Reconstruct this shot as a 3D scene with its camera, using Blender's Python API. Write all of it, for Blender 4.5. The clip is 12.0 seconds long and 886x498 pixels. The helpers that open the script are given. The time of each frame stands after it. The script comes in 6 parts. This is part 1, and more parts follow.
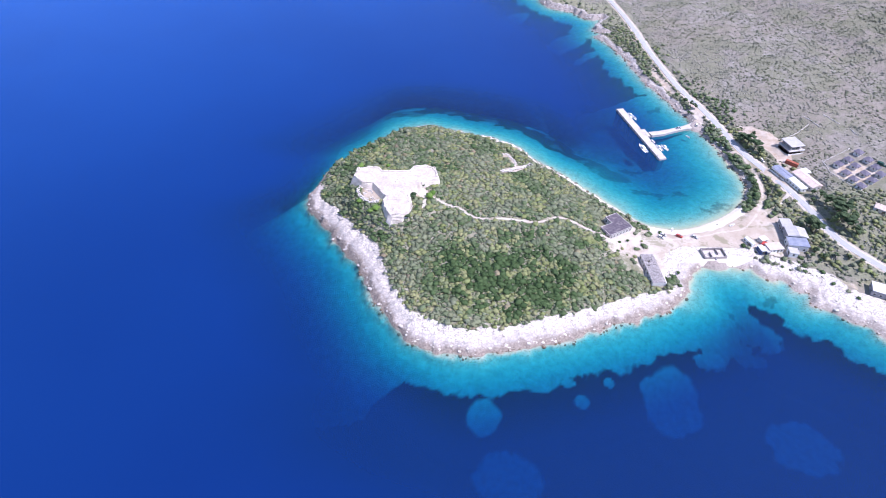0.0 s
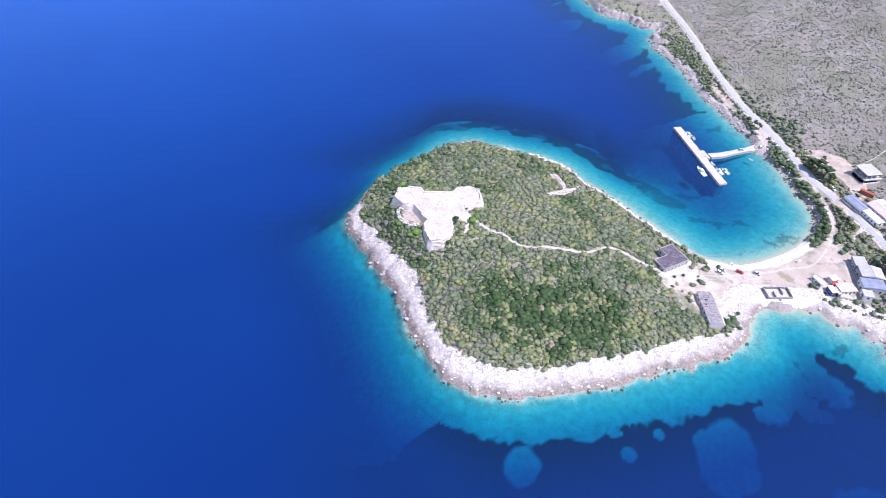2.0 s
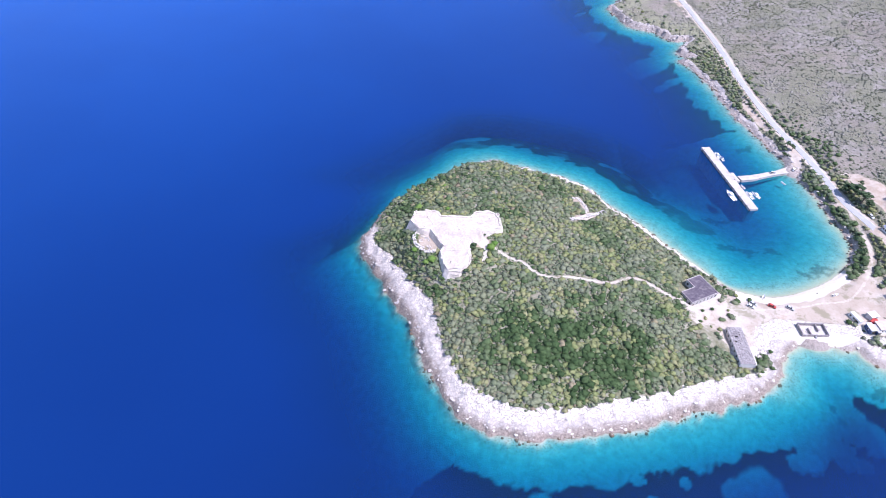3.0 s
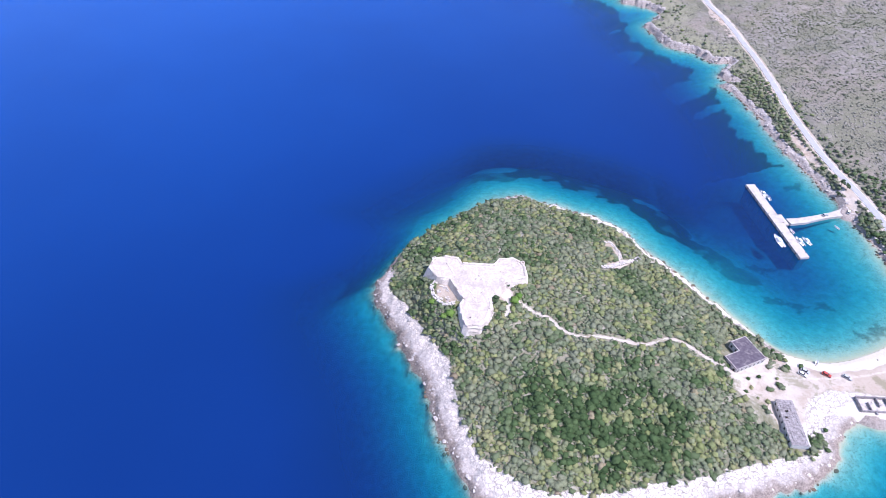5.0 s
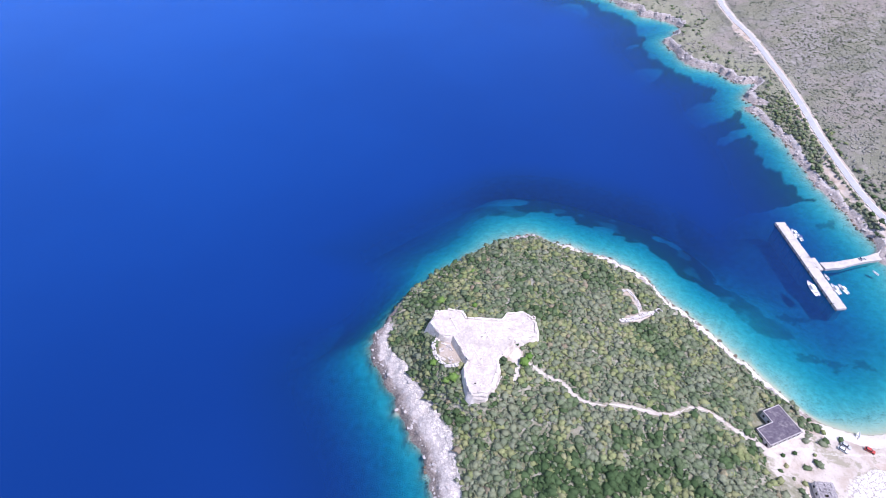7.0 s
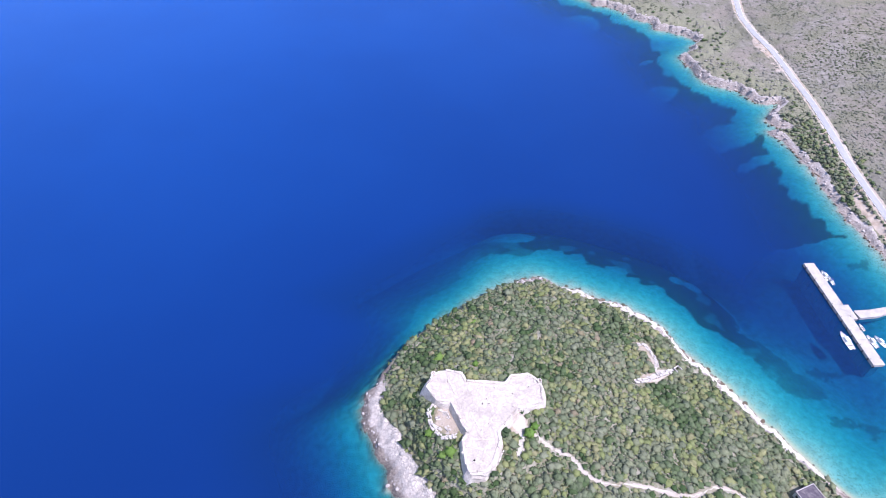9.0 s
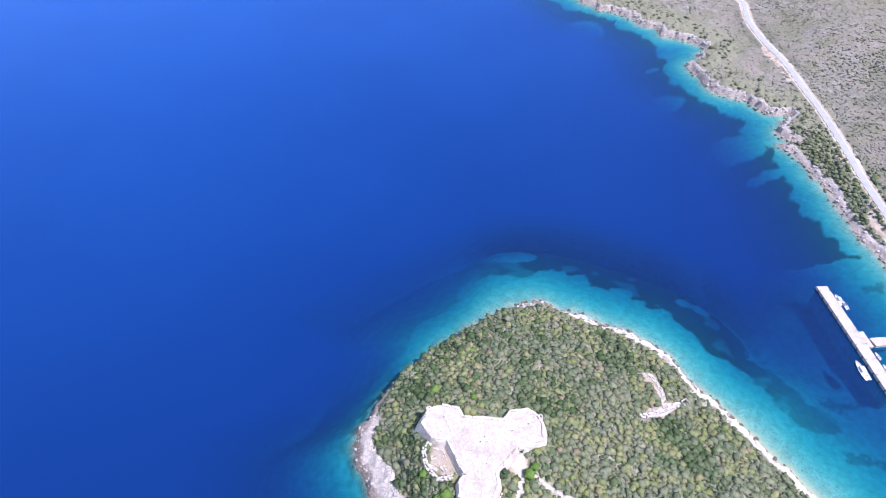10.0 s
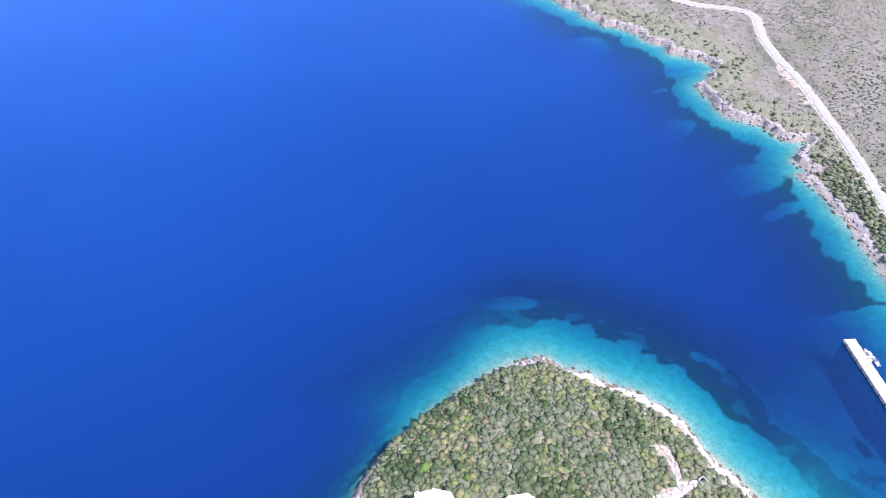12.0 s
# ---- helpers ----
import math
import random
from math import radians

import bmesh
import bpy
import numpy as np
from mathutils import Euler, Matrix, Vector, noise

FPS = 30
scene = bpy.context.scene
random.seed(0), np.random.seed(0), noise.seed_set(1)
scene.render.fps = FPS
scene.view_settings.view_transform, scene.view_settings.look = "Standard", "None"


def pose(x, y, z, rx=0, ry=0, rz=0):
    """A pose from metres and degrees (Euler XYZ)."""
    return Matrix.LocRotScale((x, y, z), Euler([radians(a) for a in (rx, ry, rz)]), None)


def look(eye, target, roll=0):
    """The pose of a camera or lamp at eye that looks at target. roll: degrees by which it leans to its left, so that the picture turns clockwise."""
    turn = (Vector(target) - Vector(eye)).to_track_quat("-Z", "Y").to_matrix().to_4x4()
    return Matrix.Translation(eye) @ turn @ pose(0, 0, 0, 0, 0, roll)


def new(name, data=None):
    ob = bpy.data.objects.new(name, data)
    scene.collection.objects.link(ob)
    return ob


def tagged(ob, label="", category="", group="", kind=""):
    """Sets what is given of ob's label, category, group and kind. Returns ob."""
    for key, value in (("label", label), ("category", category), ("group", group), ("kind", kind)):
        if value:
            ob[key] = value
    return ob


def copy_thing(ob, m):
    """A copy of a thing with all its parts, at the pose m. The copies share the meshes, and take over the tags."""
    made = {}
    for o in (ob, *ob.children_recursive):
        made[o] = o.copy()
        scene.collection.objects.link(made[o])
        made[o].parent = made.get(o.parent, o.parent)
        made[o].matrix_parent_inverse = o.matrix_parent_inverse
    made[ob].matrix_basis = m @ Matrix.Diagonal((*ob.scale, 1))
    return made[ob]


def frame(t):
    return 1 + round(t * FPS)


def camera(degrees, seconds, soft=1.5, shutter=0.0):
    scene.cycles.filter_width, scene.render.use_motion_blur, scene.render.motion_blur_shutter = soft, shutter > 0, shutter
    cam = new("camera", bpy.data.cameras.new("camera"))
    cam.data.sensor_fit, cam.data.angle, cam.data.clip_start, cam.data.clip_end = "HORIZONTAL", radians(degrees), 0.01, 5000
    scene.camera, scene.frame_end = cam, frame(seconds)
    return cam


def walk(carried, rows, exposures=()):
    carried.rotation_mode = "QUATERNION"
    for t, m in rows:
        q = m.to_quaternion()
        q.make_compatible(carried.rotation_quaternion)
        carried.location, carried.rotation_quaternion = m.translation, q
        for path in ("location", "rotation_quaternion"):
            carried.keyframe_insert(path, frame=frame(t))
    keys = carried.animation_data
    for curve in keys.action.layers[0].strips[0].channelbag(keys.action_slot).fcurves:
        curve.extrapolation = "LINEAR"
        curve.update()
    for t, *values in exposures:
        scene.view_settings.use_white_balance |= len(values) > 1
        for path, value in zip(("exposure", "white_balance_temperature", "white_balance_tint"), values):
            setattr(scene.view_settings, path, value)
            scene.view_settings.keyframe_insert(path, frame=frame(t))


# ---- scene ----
cam = camera(72.8, 12.0, 0.72)
PATH = [
    (0, (1.209, -0.692, 241.25), (1.333, 0.749, 239.868), 5.4),
    (0.5, (0.43, 1.328, 241.826), (0.506, 2.766, 240.437), 5.1),
    (1, (-0.226, 5.917, 242.515), (-0.197, 7.349, 241.119), 4.7),
    (1.5, (-0.425, 13.788, 242.163), (-0.4, 15.216, 240.763), 4.3),
    (2, (-0.688, 23.65, 242.676), (-0.691, 25.077, 241.275), 4.0),
    (2.5, (-1.725, 33.437, 243.606), (-1.757, 34.863, 242.205), 3.7),
    (3, (-2.341, 42.685, 244.346), (-2.398, 44.11, 242.944), 3.4),
    (5, (-3.611, 79.046, 245.811), (-3.748, 80.461, 244.404), 2.4),
    (5.5, (-5.066, 89.323, 246.426), (-5.208, 90.734, 245.016), 2.4),
    (6, (-5.108, 98.074, 246.515), (-5.26, 99.483, 245.104), 2.3),
    (6.5, (-5.786, 108.09, 247.071), (-5.944, 109.492, 245.654), 2.2),
    (7, (-5.96, 117.391, 247.01), (-6.125, 118.791, 245.592), 2.0),
    (9, (-6.272, 154.386, 246.318), (-6.464, 155.777, 244.893), 1.3),
    (9.5, (-6.506, 164.175, 246.88), (-6.702, 165.559, 245.45), 1.2),
    (10, (-6.589, 173.152, 246.668), (-6.788, 174.534, 245.236), 1.2),
    (10.5, (-6.878, 182.62, 246.08), (-7.079, 184.001, 244.647), 1.1),
    (11, (-7.504, 192.378, 245.14), (-7.703, 193.758, 243.707), 1.2),
    (11.5, (-8.322, 201.889, 244.918), (-8.519, 203.265, 243.48), 1.3),
    (12, (-7.037, 210.134, 245.582), (-7.247, 211.513, 244.149), 0.7),
]
walk(cam, [(t, look(eye, target, roll)) for t, eye, target, roll in PATH], [(0.0, 0.44, 5780, 25), (3.0, 0.44, 5780, 25), (6.0, 0.36, 5780, 25), (9.0, 0.37, 5850, 25), (12.0, 0.60, 5950, 24)])

# ---- daylight: clear midday sky, sun high over the mainland ----
SUN_TURN, SUN_HEIGHT = math.atan2(0.93, -0.37), radians(62)      # clockwise from +y
sun_way = Vector((math.sin(SUN_TURN) * math.cos(SUN_HEIGHT), math.cos(SUN_TURN) * math.cos(SUN_HEIGHT), math.sin(SUN_HEIGHT)))
sun = new("sun", bpy.data.lights.new("sun", "SUN"))
sun.data.energy, sun.data.angle, sun.data.color = 4.1, radians(0.53), (1.0, 0.955, 0.90)
sun.matrix_world = look(sun_way * 900, (0, 0, 0))
world = bpy.data.worlds.new("world")
scene.world = world
world.use_nodes = True
sky = world.node_tree.nodes.new("ShaderNodeTexSky")
sky.sky_type, sky.sun_disc = "NISHITA", False
sky.sun_elevation, sky.sun_rotation = SUN_HEIGHT, SUN_TURN
sky.air_density, sky.dust_density, sky.ozone_density = 1.0, 0.6, 1.0
backing = world.node_tree.nodes["Background"]
backing.inputs["Strength"].default_value = 0.15
world.node_tree.links.new(sky.outputs["Color"], backing.inputs["Color"])
# ---- the lie of the land: coast, heights, depths (metres, sea level 0) ----
COAST_SOUTH_EAST = [(9000, -2500), (2500, -700), (900, 0), (500, 90), (370, 140), (300, 172), (259.7, 192.6), (256.6, 200.2), (247.3, 203.8), (240.8, 210),
                    (229.5, 215.7), (234.5, 226.1), (224, 225.3), (222.8, 233.2), (213.8, 232.8), (208, 238.4), (204.7, 243.8), (188.7, 244.4)]
COAST_SOUTH = [(178.9, 245.8), (170, 239.8), (162.3, 230.5), (158.8, 221.7), (150, 213.1), (137, 206.5), (122.9, 200.2), (103, 192.7), (84, 186.6),
               (71.9, 183), (61.5, 180.9), (48.4, 178.1), (34.2, 175.7), (17.5, 178.6), (3.4, 184), (-3.3, 190.9), (-8.6, 200.4), (-15.1, 210.6),
               (-20.4, 222.6), (-24.3, 233.1), (-33.6, 248.5), (-41, 257.6), (-49, 269.6), (-60, 284), (-61.5, 289), (-58.5, 296)]
COAST_NORTH = [(-56, 304), (-49.2, 319.2), (-37.6, 335.8), (-23, 351.8), (-9.2, 367), (2.5, 376), (10, 379.8), (17.8, 380.6), (28.5, 378), (42.8, 373.4),
               (56.5, 369), (69.9, 364), (79.9, 356), (86.9, 348.6), (95.4, 337.6), (103.8, 328.8), (111.9, 320.8), (123, 306.8), (133.8, 295.6),
               (143.8, 284.5), (154.5, 277.3), (172.7, 275.4)]
COAST_BAY = [(194, 283.1), (214.7, 296.5), (228.1, 311.9), (234.2, 327.3), (231.6, 350.5), (228.8, 372.9), (224.5, 390), (222, 404), (217.1, 419.7),
             (208.5, 443.8), (200.6, 466), (198, 476), (195, 494), (192.8, 508), (188, 519), (187.9, 528), (184.2, 534.7), (181, 544), (176, 551.7), (187, 556.4),
             (179.6, 561), (178, 569), (183.5, 583), (190, 591.2), (181, 590.8), (174, 592), (167, 600.5), (161.7, 606.7), (148.5, 609.4), (139.6, 615.3), (133, 633),
             (127.6, 644.5), (125, 655), (133.3, 665), (137.6, 676), (144.1, 685), (134.5, 696), (121.6, 701.5), (107, 704), (107, 718), (97.7, 719.3), (88.6, 724),
             (87.2, 732), (77.4, 739), (65.4, 745.7), (54.5, 748.2), (50.6, 754.4), (40.5, 759.5), (32.8, 772.4), (19.6, 780)]
COAST_FAR = [(11.4, 791), (-30, 815), (-110, 870), (-240, 990), (-420, 1300), (-600, 2100), (-900, 4000), (-1200, 9000), (9000, 9000)]
ROAD = [(300, 212), (282.3, 237), (270.8, 252.9), (265.6, 263.6), (262.6, 276.4), (261, 292.8), (257, 313.1), (249.9, 338.1), (243, 361.8), (238.6, 391.6),
        (232.6, 420), (224.8, 446.2), (219, 485), (215.6, 519), (214.3, 540), (213, 563), (210.8, 590), (207.5, 610), (202, 636), (194.4, 671), (188, 702), (183, 724), (182.3, 742),
        (181.8, 754), (176.7, 762), (166.5, 769), (148, 773), (131, 779), (112, 789), (60, 830), (-40, 915)]
FOOTPATH = [(10, 284.4), (20, 277.5), (32.2, 273), (37.4, 267.5), (46.5, 264.2), (54, 265.6), (63, 265.8), (78.9, 265.4), (90, 271), (98, 270), (107, 263.9),
            (115.7, 259), (121, 257)]
TRACK = [(121, 257), (136.2, 261.5), (148.5, 261.5), (166.8, 264), (183, 267.5), (196, 272), (212, 276), (222, 285), (229.5, 294), (236.8, 305.4), (241.3, 317.6), (242.5, 328),
         (242.5, 340), (241.8, 352), (244, 368), (242, 379)]
QUAY_TRACK = [(229.5, 431), (227.6, 421), (227.3, 409), (225.5, 402), (221, 396)]
FORK_PATH = [(234, 290), (239.3, 294), (244.3, 299), (254.5, 308)]
SHORE_TRACK = [(207, 254), (218, 250), (232, 243), (245, 236), (258, 226)]
CASTLE_ROOF = 19.0


def curve(points, step=2.0, close=False):
    """A smooth line through control points, sampled evenly enough."""
    p = np.array(points, float)
    n, out = len(p), []
    for i in range(n if close else n - 1):
        a, b, c, d = (p[(i + k) % n] if close else p[min(max(i + k, 0), n - 1)] for k in (-1, 0, 1, 2))
        m = int(min(max(np.linalg.norm(c - b) / step, 1), 12))
        for u in np.arange(m) / m:
            out.append(0.5 * (2 * b + (c - a) * u + (2 * a - 5 * b + 4 * c - d) * u * u + (3 * b - a - 3 * c + d) * u ** 3))
    if not close:
        out.append(p[-1])
    return np.array(out)


def lattice(ix, iy, seed):
    h = (ix.astype(np.int64) * 374761393 + iy.astype(np.int64) * 668265263 + seed * 974634777) & 0xFFFFFFFF
    h = ((h ^ (h >> 13)) * 1274126177) & 0xFFFFFFFF
    return ((h ^ (h >> 16)) & 0xFFFFFF) / float(0xFFFFFF)


def value_noise(x, y, seed=0):
    ix, iy = np.floor(x), np.floor(y)
    u, v = x - ix, y - iy
    u, v = u * u * (3 - 2 * u), v * v * (3 - 2 * v)
    a, b = lattice(ix, iy, seed), lattice(ix + 1, iy, seed)
    c, d = lattice(ix, iy + 1, seed), lattice(ix + 1, iy + 1, seed)
    return (a * (1 - u) + b * u) * (1 - v) + (c * (1 - u) + d * u) * v


def fbm(x, y, size, octaves=4, seed=0):
    """Noise about 0, from -1 to 1; size: metres of its largest lumps."""
    out, amp = 0.0, 0.5
    for o in range(octaves):
        out = out + amp * (2 * value_noise(x / size + 17.3 * o, y / size - 9.1 * o, seed + o) - 1)
        size, amp = size * 0.5, amp * 0.5
    return out


def smooth(a, b, x):
    u = np.clip((x - a) / (b - a), 0, 1)
    return u * u * (3 - 2 * u)


def distance(x, y, line, close=False):
    """Distance to a line of points, and how far along it (0 to its last index)."""
    p, q = line[:-1], line[1:]
    if close:
        p, q = line, np.roll(line, -1, 0)
    xs, ys = np.ravel(x), np.ravel(y)
    best, along = np.empty(len(xs)), np.empty(len(xs))
    d = q - p
    dd = np.maximum((d * d).sum(1), 1e-9)
    for s in range(0, len(xs), 8000):
        ax, ay = xs[s:s + 8000, None] - p[:, 0], ys[s:s + 8000, None] - p[:, 1]
        u = np.clip((ax * d[:, 0] + ay * d[:, 1]) / dd, 0, 1)
        e = (ax - u * d[:, 0]) ** 2 + (ay - u * d[:, 1]) ** 2
        k = e.argmin(1)
        row = np.arange(len(k))
        best[s:s + 8000], along[s:s + 8000] = np.sqrt(e[row, k]), k + u[row, k]
    return best.reshape(np.shape(x)), along.reshape(np.shape(x))


def inside(x, y, line):
    xs, ys = np.ravel(x), np.ravel(y)
    px, py = line[:, 0], line[:, 1]
    qx, qy = np.roll(px, -1), np.roll(py, -1)
    out = np.empty(len(xs), bool)
    for s in range(0, len(xs), 8000):
        yy, xx = ys[s:s + 8000, None], xs[s:s + 8000, None]
        cross = ((py > yy) != (qy > yy)) & (xx < (qx - px) * (yy - py) / np.where(qy == py, 1e-9, qy - py) + px)
        out[s:s + 8000] = cross.sum(1) % 2 == 1
    return out.reshape(np.shape(x))


def blob(x, y, cx, cy, rx, ry, turn=0.0):
    """1 at the middle of an ellipse, 0 at its rim, negative outside."""
    c, s = math.cos(math.radians(turn)), math.sin(math.radians(turn))
    u, v = (x - cx) * c + (y - cy) * s, -(x - cx) * s + (y - cy) * c
    return 1 - np.sqrt((u / rx) ** 2 + (v / ry) ** 2)


COAST = np.concatenate([curve(COAST_SOUTH_EAST + COAST_SOUTH + COAST_NORTH + COAST_BAY + COAST_FAR, 2.5)])
ROAD_LINE, PATH_LINE, TRACK_LINE = curve(ROAD, 3), curve(FOOTPATH, 2), curve(TRACK, 3)
QUAY_LINE, SHORE_LINE, FORK_LINE = curve(QUAY_TRACK, 2), curve(SHORE_TRACK, 3), curve(FORK_PATH, 2)


def shore(x, y):
    """Distance to the coast: land positive, sea negative, with a ragged edge."""
    d, _ = distance(x, y, COAST, True)
    d = np.where(inside(x, y, COAST), d, -d)
    rag = 1 - smooth(0, 14, np.maximum(blob(x, y, 178, 298, 62, 40), 0) * 40)
    return d + rag * smooth(17, 3, np.abs(d)) * (3.2 * fbm(x, y, 9, 4, 5) + 1.5 * fbm(x, y, 2.6, 2, 9))


def headland(x, y):
    """1 on the castle's headland, 0 on the mainland."""
    return smooth(205, 150, x) * smooth(440, 395, y)


def natural(x, y, d):
    """Height of land and sea bed without roads."""
    hl = headland(x, y)
    neck = smooth(105, 150, x) * hl
    inland = np.maximum(d, 0)
    hill = 1.1 * smooth(0, 3.0, inland) + 12.5 * (1 - np.exp(-inland / 42)) * (1 - 0.62 * neck)
    hill = hill + 3.0 * np.exp(-((x + 6) ** 2 + (y - 284) ** 2) / (2 * 38 ** 2))
    main = 1.1 * smooth(0, 3.0, inland) + 12 * (1 - np.exp(-inland / 48)) + 0.13 * np.maximum(inland - 45, 0) + 0.12 * np.maximum(inland - 160, 0)
    main = main * (1 - 0.45 * smooth(60, 10, np.abs(y - 262)) * smooth(280, 220, x))
    main = main + smooth(60, 250, inland) * 9 * fbm(x, y, 140, 4, 31) + smooth(4, 30, inland) * 1.6 * fbm(x, y, 26, 3, 37)
    # the north-western flank drops to the sea as a low wooded cliff
    hill = hill + 2.4 * smooth(0, 2.0, inland) * smooth(60, 15, inland) * smooth(300, 312, y) * smooth(12, -4, x)
    land = hill * hl + main * (1 - hl)
    rocky = smooth(0.3, 2, inland) * smooth(24, 10, inland)
    ridge = 1 - np.abs(fbm(x, y, 6.5, 4, 12)) * 2.2
    # ledges that step down to the sea along the shore
    bed_line = inland / 3.1 + 0.9 * fbm(x, y, 16, 3, 61)
    bed_line = bed_line - np.floor(bed_line)
    land = land + rocky * 0.9 * (smooth(0.0, 0.35, bed_line) - bed_line) + 2.6 * (1 - hl) * smooth(0.2, 2.5, inland) * smooth(30, 8, inland) * smooth(535, 570, y)
    land = land + rocky * (1.1 * (ridge - 0.6) + 1.0 * fbm(x, y, 3.0, 2, 14)) * smooth(0, 1, np.where(beach(x, y) > 0, 0.1, 1.0)) + smooth(8, 30, inland) * 1.2 * fbm(x, y, 18, 3, 21)
    out = np.maximum(-d, 0)
    steep = 0.17 + 0.0 * x
    steep = steep + 0.42 * smooth(24, -12, x) * smooth(352, 326, y) * (1 - 0.62 * smooth(318, 258, y))
    steep = steep + 0.40 * smooth(-14, -46, x) * smooth(280, 310, y) * smooth(352, 322, y)
    steep = steep + 0.13 * smooth(-8, -36, x) * smooth(335, 350, y)
    steep = steep + 0.03 * smooth(330, 385, y) * smooth(130, 40, x)
    steep = steep - 0.055 * smooth(-0.2, 0.4, blob(x, y, 185, 318, 90, 80))
    steep = steep - 0.03 * smooth(0, 0.5, blob(x, y, 190, 205, 90, 60)) - 0.04 * smooth(0, 0.5, blob(x, y, 186, 232, 50, 34))
    steep = steep + 0.08 * smooth(430, 480, y) * smooth(250, 200, x)
    sea = -(out * steep + 0.0035 * out ** 2 * (1 - 0.6 * np.maximum(smooth(0.0, 0.5, blob(x, y, 180, 320, 90, 85)), smooth(-0.1, 0.4, blob(x, y, 40, 392, 95, 60))))) - 0.25 * smooth(0, 1.5, out) - 1.7 * smooth(0.5, 5, out) * (1 - 0.85 * smooth(296, 326, y + 0.2 * x)) * (1 - smooth(-0.35, 0.15, beach(x, y))) * (1 - 0.8 * smooth(-0.1, 0.3, blob(x, y, 195, 228, 58, 34)))
    sea = sea - 0.35 * np.maximum(out - 55, 0) * smooth(345, 385, y) * smooth(150, 115, x)
    sea = np.maximum(sea, -45 + 26 * smooth(-0.25, 0.25, blob(x, y, 130, 145, 190, 60)) + 30.5 * smooth(-0.35, 0.25, blob(x, y, 186, 350, 70, 86, 12))) + smooth(2, 14, out) * 0.5 * fbm(x, y, 12, 3, 55)
    return np.where(d >= 0, land, np.minimum(sea, -0.02))


def beach(x, y):
    """Above 0 on the sandy, flattened neck between the two waters."""
    return np.maximum(blob(x, y, 172, 264, 62, 20, 12), blob(x, y, 205, 272, 45, 22, 38))


def mean_line(line, reach=9, drop=0.0):
    d = shore(line[:, 0], line[:, 1])
    z = np.maximum(natural(line[:, 0], line[:, 1], d), 1.2) + drop
    k = np.ones(reach) / reach
    return np.convolve(np.pad(z, reach // 2, mode="edge"), k, "valid")[:len(z)]


ROAD_Z, PATH_Z, TRACK_Z = mean_line(ROAD_LINE, 15), mean_line(PATH_LINE, 5), mean_line(TRACK_LINE, 9)
QUAY_Z, SHORE_Z = mean_line(QUAY_LINE, 5), mean_line(SHORE_LINE, 7)
QUAY_Z = np.linspace(QUAY_Z[0] + 1, 2.0, len(QUAY_Z))
PADS = [(-6, 283, 22, 15.0), (129, 268.5, 9.5, 4.2), (142, 242, 5.5, 2.6), (142.6, 231, 5.5, 2.4), (184, 252, 8, 2.3), (239.5, 273, 8, 3.6), (236.5, 261, 8, 3.4), (222.5, 257.5, 6.5, 3.0), (210, 262, 4, 3.0),
        (259, 329, 8, 6.2), (269, 321, 10, 6.6), (276.5, 358.5, 8, 9.0), (266, 222, 7, 4.2), (302.5, 287, 6, 12.5)]      # level places for buildings: x, y, radius, height


def height(x, y, d=None):
    """The ground's height everywhere."""
    x, y = np.asarray(x, float), np.asarray(y, float)
    d = shore(x, y) if d is None else d
    z = natural(x, y, d)
    flat = np.clip(beach(x, y) * 3, 0, 1) * smooth(0.5, 8, d)
    z = np.where(d > 0, z * (1 - flat) + flat * (1.0 + 1.5 * smooth(0, 16, d)), z)
    for line, lz, a, b in ((SHORE_LINE, SHORE_Z, 1.5, 5), (TRACK_LINE, TRACK_Z, 2.2, 6), (PATH_LINE, PATH_Z, 1.1, 4), (QUAY_LINE, QUAY_Z, 2.5, 7), (ROAD_LINE, ROAD_Z, 4.3, 10)):
        near = (x > line[:, 0].min() - 12) & (x < line[:, 0].max() + 12) & (y > line[:, 1].min() - 12) & (y < line[:, 1].max() + 12)
        if near.any():
            e, u = distance(x[near], y[near], line)
            w = smooth(b, a, e)
            z[near] = z[near] * (1 - w) + w * np.interp(u, np.arange(len(line)), lz)
    for px, py, r, h in PADS:
        w = smooth(r * 1.45 + 1, r, np.hypot(x - px, y - py))
        z = z * (1 - w) + w * h
    return z


def ground_at(x, y):
    return float(height(np.array([x]), np.array([y]))[0])


def turf(x, y, d):
    """How much bush grows: 1 thick, 0 none."""
    hl = headland(x, y)
    side = smooth(60, 140, x)
    # the band of bare rock: broad along the open sea, narrow on the bay's side
    south = smooth(300, 268, y + 0.30 * (x + 40)) 
    west = smooth(-25, -45, x) * smooth(303, 293, y)
    cliff = smooth(298, 308, y) * smooth(12, -2, x)
    edge = 3.2 * (1 - 0.8 * cliff) + 8.8 * np.maximum(south * smooth(175, 130, x), 0.45 * west) + 2.5 * fbm(x, y, 14, 3, 71) * (0.35 + south)
    m = smooth(edge - 1.5, edge + 4.0, d) * hl
    m = m * (1 - smooth(-0.15, 0.1, blob(x, y, 160, 255, 42, 22, 14) + 0.25 * fbm(x, y, 12, 3, 74)) * 0.97)
    m = np.maximum(m, (1 - hl) * smooth(2.2, 5.5, d - (1.3 * smooth(395, 430, y) - 0.6 * smooth(540, 600, y)) + 3 * fbm(x, y, 10, 3, 77) - 19 * smooth(252, 235, y + 0.35 * (x - 215))) * (1 - smooth(-0.05, 0.25, beach(x, y))))
    return m

